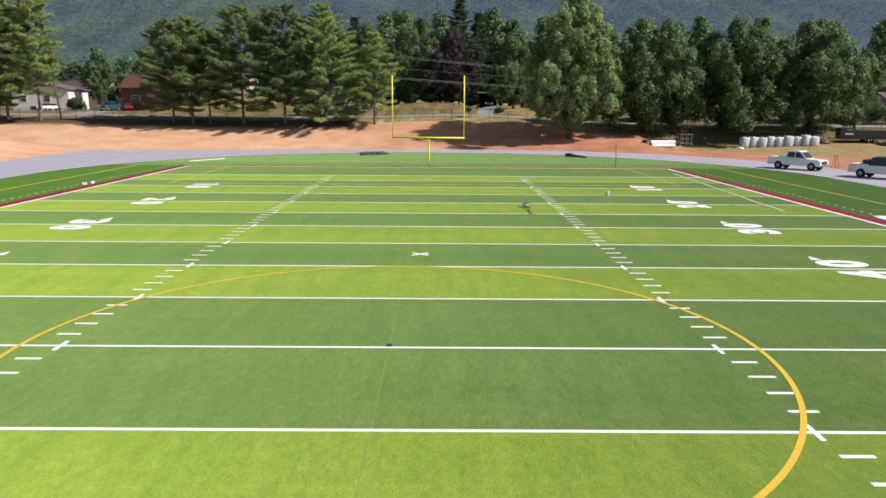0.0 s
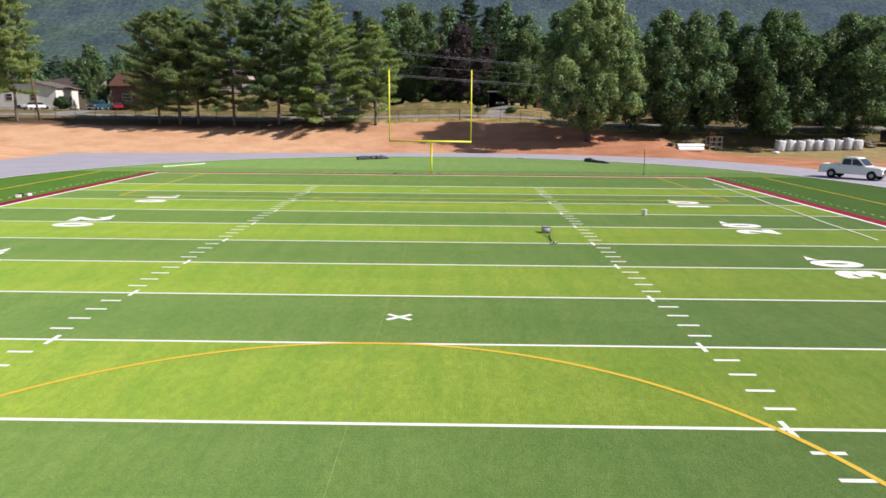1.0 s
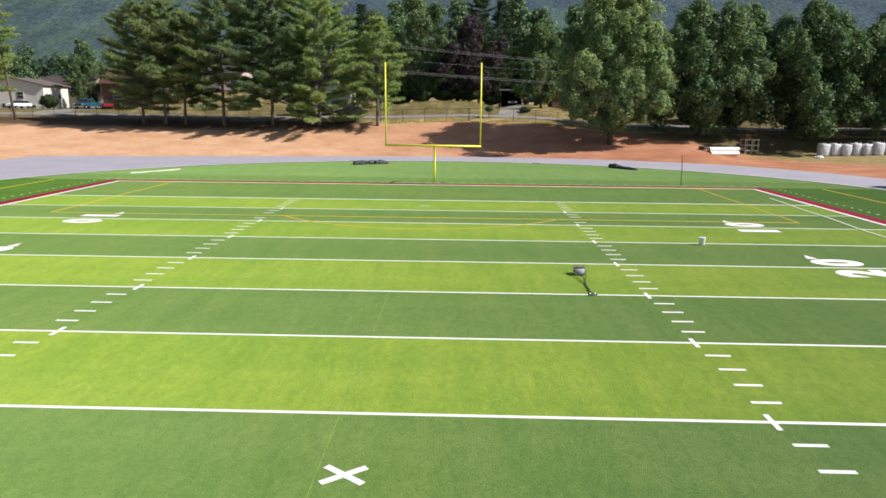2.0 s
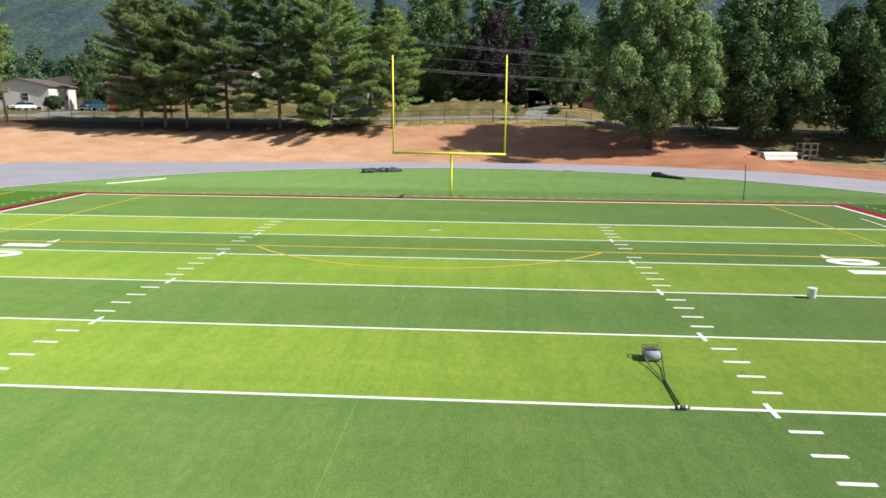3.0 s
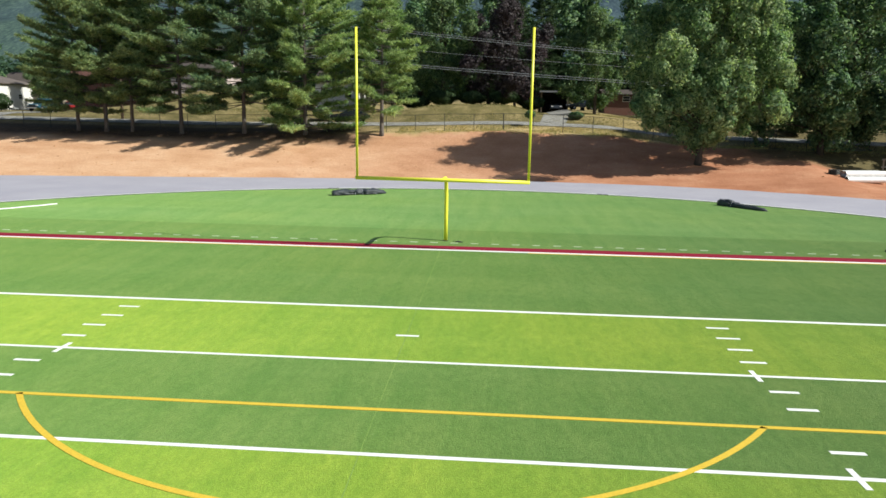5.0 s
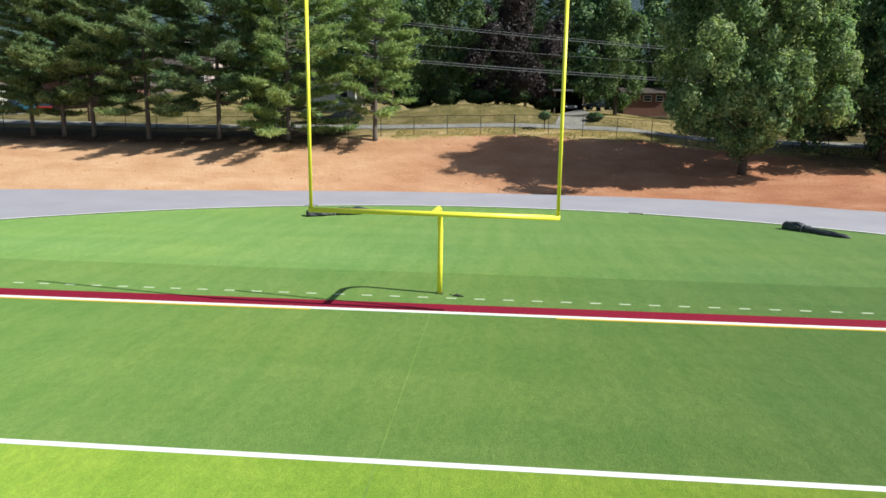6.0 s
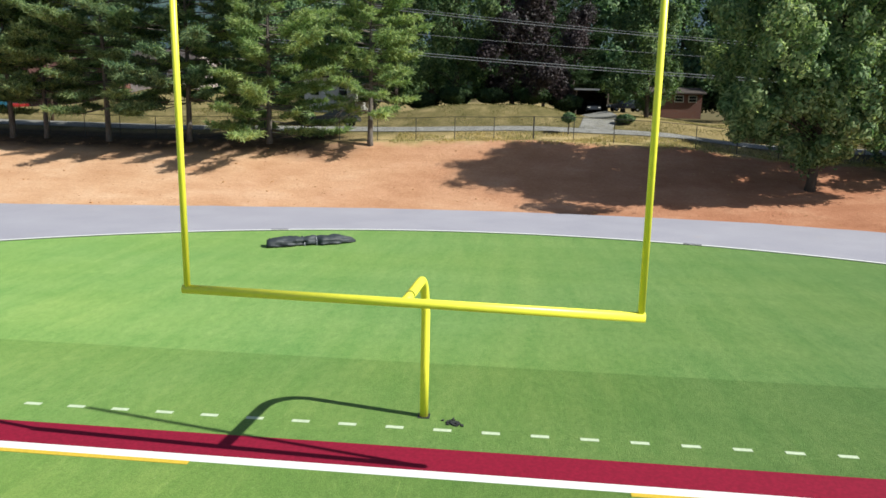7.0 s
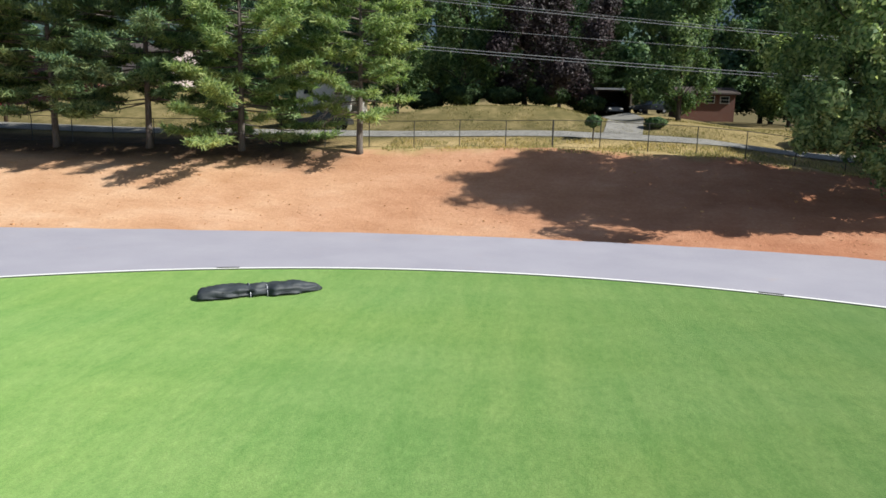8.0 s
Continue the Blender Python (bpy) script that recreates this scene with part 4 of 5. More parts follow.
def pickup(x, y, turn, paint="car_white", label="white crew-cab pickup truck parked on the asphalt", load=False):
    """A pickup, nose towards local +y."""
    v = empty("pickup_truck", pose(x, y, 0.0, 0, 0, turn), label, "pickup truck", "parked trucks")
    low = [(-2.9, 0.55), (-2.9, 1.08), (-1.05, 1.12), (1.05, 1.14), (1.3, 1.16), (2.65, 1.06), (2.85, 0.95), (2.9, 0.55)]
    arch = lambda c: [(c + 0.47 * math.cos(a), 0.42 + 0.47 * math.sin(a)) for a in np.linspace(0.05, math.pi - 0.05, 9)]
    out = low + [(2.85, 0.42)] + arch(1.95) + arch(-1.75) + [(-2.85, 0.45)]
    bm = side_prism(bmesh.new(), out, -0.98, 0.98)
    bmesh.ops.bevel(bm, geom=[e for e in bm.edges if abs(e.verts[0].co.x - e.verts[1].co.x) < 0.01], offset=0.04, segments=2, affect="EDGES")
    part("body", bm, paint, v)
    bm = bmesh.new()
    prof = [(-1.02, 1.12), (-0.92, 1.80), (-0.7, 1.90), (0.35, 1.90), (0.6, 1.80), (1.35, 1.15)]
    a = [bm.verts.new((-0.92 + (z - 1.12) * 0.17, yy, z)) for yy, z in prof]
    b = [bm.verts.new((0.92 - (z - 1.12) * 0.17, yy, z)) for yy, z in prof]
    bm.faces.new(a)
    bm.faces.new(b[::-1])
    for i in range(len(prof)):
        j = (i + 1) % len(prof)
        bm.faces.new((a[i], a[j], b[j], b[i]))
    part("cab", bm, "car_dark" if load else paint, v)
    xg = lambda z, s: s * (0.927 - (z - 1.12) * 0.17)
    for s in (1, -1):
        for y0, y1, y2, y3 in ((-0.85, 0.02, -0.02, -0.76), (0.10, 1.12, 0.52, 0.06)):
            part("side_window", pane(bmesh.new(), [(xg(1.24, s), y0, 1.24), (xg(1.24, s), y1, 1.24), (xg(1.76, s), y2, 1.76), (xg(1.76, s), y3, 1.76)]), "glass", v, "dark tinted window")
        part("headlight", boxed(*sorted((s * 0.62, s * 0.95)), 2.84, 2.915, 0.82, 0.98, 0.01), "lamp_clear", v, "clear headlight")
        part("tail_light", boxed(*sorted((s * 0.84, s * 0.985)), -2.92, -2.88, 0.72, 1.04, 0.01), "lamp_red", v, "red tail light")
        part("mirror", boxed(*sorted((s * 0.97, s * 1.18)), 0.72, 0.86, 1.2, 1.42, 0.02), "car_dark", v, "black door mirror")
        for yy in (1.755, -1.575):
            wheel(v, s * 0.86, yy, 0.40)
    part("windscreen", pane(bmesh.new(), [(-0.84, 1.30, 1.21), (0.84, 1.30, 1.21), (0.74, 0.645, 1.785), (-0.74, 0.645, 1.785)]), "glass", v, "dark windscreen")
    part("rear_window", pane(bmesh.new(), [(-0.74, -1.012, 1.26), (0.74, -1.012, 1.26), (0.68, -0.942, 1.74), (-0.68, -0.942, 1.74)]), "glass", v, "dark rear window")
    part("grille", boxed(-0.6, 0.6, 2.88, 2.93, 0.62, 0.96, 0.01), "dark_metal", v, "black grille")
    part("bumper", boxed(-0.98, 0.98, 2.86, 3.0, 0.42, 0.60, 0.03), "chrome", v, "chrome front bumper")
    part("bumper", boxed(-0.96, 0.96, -3.04, -2.88, 0.45, 0.62, 0.03), "chrome", v, "chrome rear bumper")
    part("bed_floor", boxed(-0.84, 0.84, -2.8, -1.1, 1.121, 1.128), "dark_metal", v, "dark open cargo bed")
    for s in (1, -1):
        part("bed_rail", boxed(*sorted((s * 0.86, s * 0.97)), -2.88, -1.06, 1.09, 1.24, 0.02), paint, v)
    part("tailgate", boxed(-0.86, 0.86, -2.89, -2.80, 1.0, 1.24, 0.02), paint, v)
    if load:
        part("toolbox", boxed(-0.85, 0.85, -1.75, -1.08, 1.13, 1.62, 0.04), "car_dark", v, "black toolbox behind the cab")
    for o in v.children:
        if o.name.startswith("wheel"):
            continue
        for q in o.data.vertices:
            q.co.y *= 0.9
    return v


pickup(38.0, 55.9, 219.0)
pickup(40.9, 46.2, 214.0, "car_white", "work pickup with white bed, dark cab and toolbox", True)


def hatch_car(name, x, y, turn, paint, label, z=None):
    """A plain passenger car, nose towards local +y."""
    v = empty(name, pose(x, y, height(x, y) + 0.08 if z is None else z, 0, 0, turn), label, "car", "cars by the houses")
    out = [(-2.2, 0.4), (-2.2, 0.85), (-1.9, 0.95), (1.1, 0.95), (2.1, 0.80), (2.2, 0.4)]
    bm = side_prism(bmesh.new(), out, -0.88, 0.88)
    bmesh.ops.bevel(bm, geom=list(bm.edges), offset=0.05, segments=2, affect="EDGES")
    part("body", bm, paint, v)
    prof = [(-1.95, 0.94), (-1.35, 1.40), (0.1, 1.45), (1.05, 0.94)]
    bm = bmesh.new()
    a = [bm.verts.new((-0.82 + (z0 - 0.94) * 0.25, yy, z0)) for yy, z0 in prof]
    b = [bm.verts.new((0.82 - (z0 - 0.94) * 0.25, yy, z0)) for yy, z0 in prof]
    bm.faces.new(a), bm.faces.new(b[::-1])
    for i in range(4):
        j = (i + 1) % 4
        bm.faces.new((a[i], a[j], b[j], b[i]))
    part("glasshouse", bm, "glass", v, "dark car windows")
    part("roof", boxed(-0.68, 0.68, -1.32, 0.08, 1.42, 1.475, 0.02), paint, v)
    for s in (1, -1):
        part("headlight", boxed(*sorted((s * 0.5, s * 0.82)), 2.13, 2.215, 0.62, 0.76, 0.01), "lamp_clear", v, "clear headlight")
        for yy in (1.35, -1.35):
            wheel(v, s * 0.78, yy, 0.31, 0.2)
    return v


teal = pickup(-66.8, 131.0, 174, "car_blue", "teal pickup truck parked near a white house")
teal.location.z = height(-66, 131) + 0.08
hatch_car("parked_car", -64.9, 134.8, 30, "car_red", "red car parked in front of a brick house")
hatch_car("parked_car", -79.6, 131.0, 165, "car_white", "white car parked beside a white house")
hatch_car("parked_car", 11.4, 139.5, 185, "car_dark", "dark car standing in an open carport")
hatch_car("parked_car", 15.4, 137.0, 100, "car_dark", "dark car parked beside a carport")
hatch_car("parked_car", -15.0, 109.4, 88, "car_dark", "dark car parked at the edge of the street")

# ---- houses ----


def house(x, y, w, d, h, roof_h, wall, roof, label, windows, ridge="x", storeys=1, z=None):
    """A house: wall shell, gabled roof with eaves, framed windows, a door. Front is local -y."""
    base = height(x, y) - 0.2 if z is None else z
    hs = empty("house", pose(x, y, base), label, "house", "houses behind the street")
    bm = boxed(-w / 2, w / 2, -d / 2, d / 2, -1.0, h)
    if ridge == "x":
        for s in (1, -1):
            vs = [bm.verts.new((s * w / 2, yy, zz)) for yy, zz in ((-d / 2, h), (d / 2, h), (0, h + roof_h))]
            bm.faces.new(vs)
    else:
        for s in (1, -1):
            vs = [bm.verts.new((xx, s * d / 2, zz)) for xx, zz in ((-w / 2, h), (w / 2, h), (0, h + roof_h))]
            bm.faces.new(vs)
    part("wall", bm, wall, hs)
    bm = bmesh.new()
    e, t = 0.45, 0.16
    span = d if ridge == "x" else w
    length = w if ridge == "x" else d
    k = roof_h / (span / 2)
    prof = [(-span / 2 - e, h - e * k), (0, h + roof_h), (span / 2 + e, h - e * k), (span / 2 + e, h - e * k + t), (0, h + roof_h + t), (-span / 2 - e, h - e * k + t)]
    side_prism(bm, prof, -length / 2 - e, length / 2 + e)
    if ridge != "x":
        bmesh.ops.rotate(bm, verts=bm.verts, cent=(0, 0, 0), matrix=Matrix.Rotation(radians(90), 3, "Z"))
    part("roof", bm, roof, hs)
    for wx, wz, ww, wh, face in windows:
        m = pose(0, -d / 2, 0) if face == "front" else pose(w / 2, 0, 0, 0, 0, 90)
        fr = part("window", boxed(wx - ww / 2 - 0.08, wx + ww / 2 + 0.08, -0.06, 0.02, wz - wh / 2 - 0.08, wz + wh / 2 + 0.08, 0.01, m), "siding_white", hs, "white window frame")
        part("pane", boxed(wx - ww / 2, wx + ww / 2, -0.075, -0.055, wz - wh / 2, wz + wh / 2, 0, m), "glass", fr, "dark window pane")
        part("glazing_bar", boxed(wx - ww / 2, wx + ww / 2, -0.09, -0.076, wz - 0.03, wz + 0.03, 0, m), "siding_white", fr)
    return hs


house(-83.8, 140.4, 12.0, 8.6, 5.3, 1.3, "siding_white", "shingle_grey", "white two-storey house with a grey-brown shingle roof",
      [(-3.5, 3.4, 1.2, 1.2, "front"), (1.5, 3.4, 1.2, 1.2, "front"), (3.8, 1.0, 1.1, 1.1, "front"), (-1.0, 1.0, 2.2, 1.6, "front"), (1.0, 3.2, 0.7, 0.7, "side"), (-1.8, 1.0, 0.8, 0.8, "side")], "y", z=4.1)
house(-84.0, 158.0, 12.0, 9.0, 5.0, 1.8, "siding_tan", "shingle", "tan house with a dark grey roof behind", [(2.5, 3.6, 1.2, 1.2, "front"), (-2.5, 3.6, 1.2, 1.2, "front")], z=5.2)
house(-61.0, 142.0, 12.5, 8.5, 4.4, 2.5, "brick", "shingle_brown", "low red brick house with a brown roof",
      [(-3.2, 2.0, 1.8, 1.2, "front"), (1.2, 2.0, 1.2, 1.2, "front"), (4.2, 2.0, 1.2, 1.2, "front")], z=5.6)
house(-41.0, 131.0, 8.0, 7.0, 3.1, 1.3, "siding_pink", "shingle", "pinkish house with white windows among trees",
      [(-2.6, 1.7, 1.3, 1.4, "front"), (0.2, 1.7, 1.0, 1.4, "front"), (2.8, 1.7, 1.3, 1.4, "front")], z=8.5)
house(-21.8, 137.0, 6.4, 8.5, 4.2, 1.6, "siding_white", "shingle", "white house almost hidden behind pines",
      [(-1.8, 2.6, 1.0, 1.4, "front"), (1.8, 2.6, 1.0, 1.4, "front")], z=6.0)
house(22.4, 143.0, 6.2, 6.4, 2.2, 0.7, "brick", "shingle", "low red brick house in the shade of trees",
      [(0.2, 1.5, 1.0, 0.7, "front"), (1.9, 1.5, 0.9, 0.7, "front")], z=7.0)
house(46.0, 140.0, 12.0, 8.5, 3.0, 1.8, "siding_tan", "shingle", "tan house half hidden by trees", [(-2.2, 1.6, 1.3, 1.2, "front"), (2.2, 1.6, 1.3, 1.2, "front")])
house(94.2, 125.0, 13.0, 8.0, 3.0, 1.6, "siding_pink", "shingle_grey", "pale pinkish house beyond the trees", [(-3.2, 1.6, 1.3, 1.2, "front"), (2.8, 1.6, 1.3, 1.2, "front")])
port = empty("carport", pose(11.3, 140.5, height(11.3, 140.5)), "open dark carport with a flat roof", "carport")
for px, py in ((-2.0, -2.8), (2.0, -2.8)):
    part("post", boxed(px - 0.08, px + 0.08, py - 0.08, py + 0.08, -0.3, 2.9, 0.01), "wood_grey", port)
for s in (-1, 1):
    part("side_wall", boxed(s * 2.05 - 0.06, s * 2.05 + 0.06, -2.7, 3.0, -0.3, 2.9), "shingle", port)
part("back_wall", boxed(-2.1, 2.1, 3.0, 3.14, -0.3, 2.9), "shingle", port)
part("roof", boxed(-2.35, 2.35, -3.3, 3.4, 2.9, 3.12, 0.02), "shingle", port, "dark flat roof")
part("fascia", boxed(-2.35, 2.35, -3.34, -3.302, 2.90, 3.12), "grey_metal", port)


def shrub(x, y, r, h, mat, label, seed, stem=False):
    global rng
    rng = np.random.default_rng(seed)
    t = empty("shrub", pose(x, y, height(x, y)), label, "shrub", "garden shrubs")
    z0 = h * 0.45 if stem else 0
    part("stem", tube(bmesh.new(), [(0, 0, -0.2), (0.03, 0, h * 0.5), (0, 0.02, h * 0.9)], [0.06, 0.045, 0.02], 6), "bark", t)
    n = 3200
    d = unit(rng.normal(size=(n, 3)))
    k = np.array([0.85 + 0.25 * noise.noise((v[0] * 2 + seed, v[1] * 2, v[2] * 2)) for v in d]).reshape(-1, 1)
    p = d * k * rng.uniform(0.6, 1.0, size=(n, 1)) ** 0.4 * np.array([r, r, (h - z0) / 2]) + np.array([0, 0, (h + z0) / 2])
    fast_quads("foliage", quads_at(p, unit(d + rng.normal(size=d.shape) * 0.35), rng.uniform(0.06, 0.13, size=n) * max(0.6, r) ** 0.5, 0.7), mat, t)
    return t


shrub(-74.0, 131.2, 1.75, 2.9, "needle_dark", "dark clipped round shrub before a white house", 41)
shrub(5.9, 102.6, 0.66, 1.85, "leaf_mid", "small green bush growing behind the fence", 42, True)
shrub(11.9, 113.0, 1.0, 1.0, "leaf_dark", "grey-green round bush beside the driveway", 43)
shrub(-18.6, 110.8, 1.3, 2.0, "leaf_green", "green hedge bush by the street", 44)
shrub(-23.5, 110.5, 1.6, 2.2, "leaf_green", "green hedge bush by the street", 45)
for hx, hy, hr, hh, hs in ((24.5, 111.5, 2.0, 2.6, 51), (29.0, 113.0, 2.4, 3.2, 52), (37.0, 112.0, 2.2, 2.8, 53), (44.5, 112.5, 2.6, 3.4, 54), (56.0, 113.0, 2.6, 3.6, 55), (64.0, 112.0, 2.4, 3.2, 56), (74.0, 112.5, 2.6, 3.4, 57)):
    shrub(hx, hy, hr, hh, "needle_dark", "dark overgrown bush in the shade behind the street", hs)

# bushes added to darken the shaded ground under the garden trees
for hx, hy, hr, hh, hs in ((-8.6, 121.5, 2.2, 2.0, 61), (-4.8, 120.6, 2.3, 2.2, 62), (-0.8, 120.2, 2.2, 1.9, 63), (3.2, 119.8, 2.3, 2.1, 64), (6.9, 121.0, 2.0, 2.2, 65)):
    shrub(hx, hy, hr, hh, "needle_dark", "dark bush added to fill the shade beneath garden trees", hs)

# ---- stores along the bank ----
pipes = empty("pipe_stack", pose(34.5, 89.9, height(34.5, 89.9) - 0.12, 0, 0, 14), "stack of thick white plastic pipes on the clay", "pipes")
for i, (py, pz) in enumerate(((-0.62, 0.27), (0.0, 0.27), (0.62, 0.27), (-0.3, 0.75), (0.32, 0.75))):
    bm = bmesh.new()
    tube(bm, [(-2.1 + 0.25 * (i % 3), py, pz), (1.75 + 0.2 * (i % 2), py, pz)], 0.27, 18, False)
    tube(bm, [(-2.1 + 0.25 * (i % 3), py, pz), (1.75 + 0.2 * (i % 2), py, pz)], 0.24, 18, False)
    part("pipe", bm, "plastic_white", pipes, smooth=True)
roll = empty("hose_coil", pose(31.8, 89.4, height(31.8, 89.4)), "dark coil of hose beside white pipes", "hose")
for i in range(4):
    bm = bmesh.new()
    tube(bm, [(0.42 * math.cos(a), 0.42 * math.sin(a), 0.07 + 0.11 * i) for a in np.linspace(0, 2 * math.pi, 22)], 0.055, 7, False)
    part("loop", bm, "dark_metal", roll, smooth=True)
rack = empty("timber_rack", pose(39.0, 93.2, height(39.0, 93.2), 0, 0, 12), "weathered grey timber rack stood on the bank", "rack")
for px in (-0.9, 0.0, 0.9):
    for py in (-0.5, 0.5):
        part("upright", boxed(px - 0.05, px + 0.05, py - 0.05, py + 0.05, -0.1, 1.75, 0.006), "wood_pale", rack)
for pz in (0.35, 1.0, 1.7):
    for py in (-0.56, 0.56):
        part("rail", boxed(-1.05, 1.05, py - 0.03, py + 0.03, pz - 0.06, pz + 0.06, 0.006), "wood_pale", rack)
for px in (-0.7, -0.25, 0.25, 0.7):
    part("slat", boxed(px - 0.12, px + 0.12, -0.5, 0.5, 1.765, 1.79), "wood_pale", rack)

crate = empty("wooden_crate", pose(38.55, 93.15, height(39.0, 93.2) + 1.79, 0, 0, 20), "dark brown wooden crate on a timber rack", "crate")
part("crate_body", boxed(-0.42, 0.42, -0.32, 0.32, 0.0, 0.6, 0.02), "wood_brown", crate)
for pz in (0.12, 0.46):
    part("batten", boxed(-0.44, 0.44, -0.345, -0.322, pz - 0.04, pz + 0.04), "wood_grey", crate)
# bulk bags of infill in a row
bag = empty("bulk_bag", pose(0, 0, 0), "bulging white woven bulk bag standing on the grass", "bulk bag", "row of bulk bags")
bm = bmesh.new()
bmesh.ops.create_cube(bm, size=1.0)
bmesh.ops.subdivide_edges(bm, edges=list(bm.edges), cuts=7, use_grid_fill=True)
for v in bm.verts:
    x, y, z = v.co
    r = max(abs(x), abs(y)) / max(1e-6, math.hypot(x, y)) if x or y else 1.0
    k = 0.45 + 0.55 * r
    bulge = 1 + 0.10 * math.cos(z * math.pi) + 0.05 * noise.noise((x * 3, y * 3, z * 4))
    v.co = Vector((x * k * bulge * 1.28, y * k * bulge * 1.28, (z + 0.5) * 1.5 + (0.10 * (1 - 4 * x * x) * (1 - 4 * y * y) if z > 0.4 else 0) + 0.03 * noise.noise((x * 5, y * 5, z))))
part("sack", bm, "bag_white", bag, smooth=True)
for sx in (-1, 1):
    for sy in (-1, 1):
        part("lifting_loop", tube(bmesh.new(), [(sx * 0.46 + 0.07 * math.cos(u), sy * 0.46, 1.42 + 0.26 * math.sin(u)) for u in np.linspace(0, math.pi, 8)], 0.022, 5), "bag_white", bag)
first = True
for i in range(9):
    x, y = 47.7 + 1.27 * i, 91.7 - 0.1 * i + 0.08 * math.sin(i * 2.3)
    m = pose(x, y, height(x, y) - 0.05, 0, 4 * math.sin(i * 1.3), 8 + 6 * math.sin(i * 2.1)) @ Matrix.Diagonal((0.94 + 0.07 * math.sin(i * 1.7), 0.95, 0.97 + 0.06 * math.sin(i * 2.9), 1))
    if first:
        bag.matrix_basis, first = m, False
    else:
        copy_thing(bag, m)

trailer = empty("utility_trailer", pose(65.6, 92.4, height(65.6, 92.4), 0, 0, 82), "long dark box trailer parked under the trees", "trailer")
part("box_body", boxed(-1.0, 1.0, -3.7, 1.0, 0.5, 1.85, 0.06), "car_dark", trailer)
part("nose_box", boxed(-1.05, 0.95, 1.02, 3.2, 0.45, 2.15, 0.09), "car_dark", trailer)
part("vent_panel", boxed(-1.085, -1.052, 1.3, 2.5, 1.15, 1.4, 0.01), "plastic_white", trailer, "dull white panel")
part("vent_panel", boxed(-1.085, -1.052, 1.5, 2.3, 1.8, 1.95, 0.01), "grey_metal", trailer, "dull grey panel")
part("drawbar", tube(bmesh.new(), [(0, 3.2, 0.6), (0, 4.3, 0.5)], 0.05, 8), "dark_metal", trailer)
for wy in (-1.8, -0.9):
    for wx in (-1.03, 1.03):
        wheel(trailer, wx, wy, 0.36, 0.2)


def heap(name, x, y, r, h, mat, label, category, seed):
    bm = bmesh.new()
    bmesh.ops.create_icosphere(bm, subdivisions=4, radius=1.0)
    for v in bm.verts:
        k = 1 + 0.35 * noise.noise((v.co.x * 2 + seed, v.co.y * 2, v.co.z * 2)) + 0.2 * noise.noise((v.co.x * 6 + seed, v.co.y * 6, v.co.z * 6))
        v.co = Vector((v.co.x * r * k, v.co.y * r * k, max(-0.1, v.co.z * h * k)))
    ob = finish(name, bm, mat)
    ob.matrix_basis = pose(x, y, height(x, y) if y > 70 else TOP)
    return tagged(ob, label, category)


heap("brush_heap", 68.6, 89.9, 1.9, 0.7, "wood_grey", "brown heap of cut brush under the trees", "brush heap", 3)
heap("brush_heap", 60.3, 92.8, 1.2, 0.7, "wood_grey", "brown heap of cut brush beside a trailer", "brush heap", 5)
bm = bmesh.new()
crumb = random.Random(4)
for _ in range(45):
    cx, cy, cr = 0.62 + crumb.gauss(0, 0.10), 56.95 + crumb.gauss(0, 0.07), crumb.uniform(0.008, 0.03)
    box(bm, -cr, cr, -cr, cr, 0.0, cr, 0, pose(cx, cy, TOP, 0, 0, crumb.uniform(0, 90)))
tagged(finish("rubber_crumb", bm, "dark_metal"), "small dark scatter of spilt rubber crumb on turf", "rubber crumb", kind="stuff")
heap("plastic_scrap", 46.6, 90.5, 0.55, 0.22, "plastic_white", "crumpled white plastic scrap beside bulk bags", "plastic scrap", 12)
barrier = empty("saw_horse", pose(43.4, 58.6, height(43.4, 58.6), 0, 0, 40) @ Matrix.Diagonal((0.8, 0.8, 1.5, 1)), "thin timber sawhorse stood on bare clay", "sawhorse")
part("beam", boxed(-0.6, 0.6, -0.04, 0.04, 0.85, 0.95, 0.006), "wood_grey", barrier)
for s in (-1, 1):
    for q in (-1, 1):
        part("leg", tube(bmesh.new(), [(s * 0.5, q * 0.26, 0), (s * 0.45, 0, 0.9)], 0.03, 6), "wood_grey", barrier)

# ---- things on the turf ----


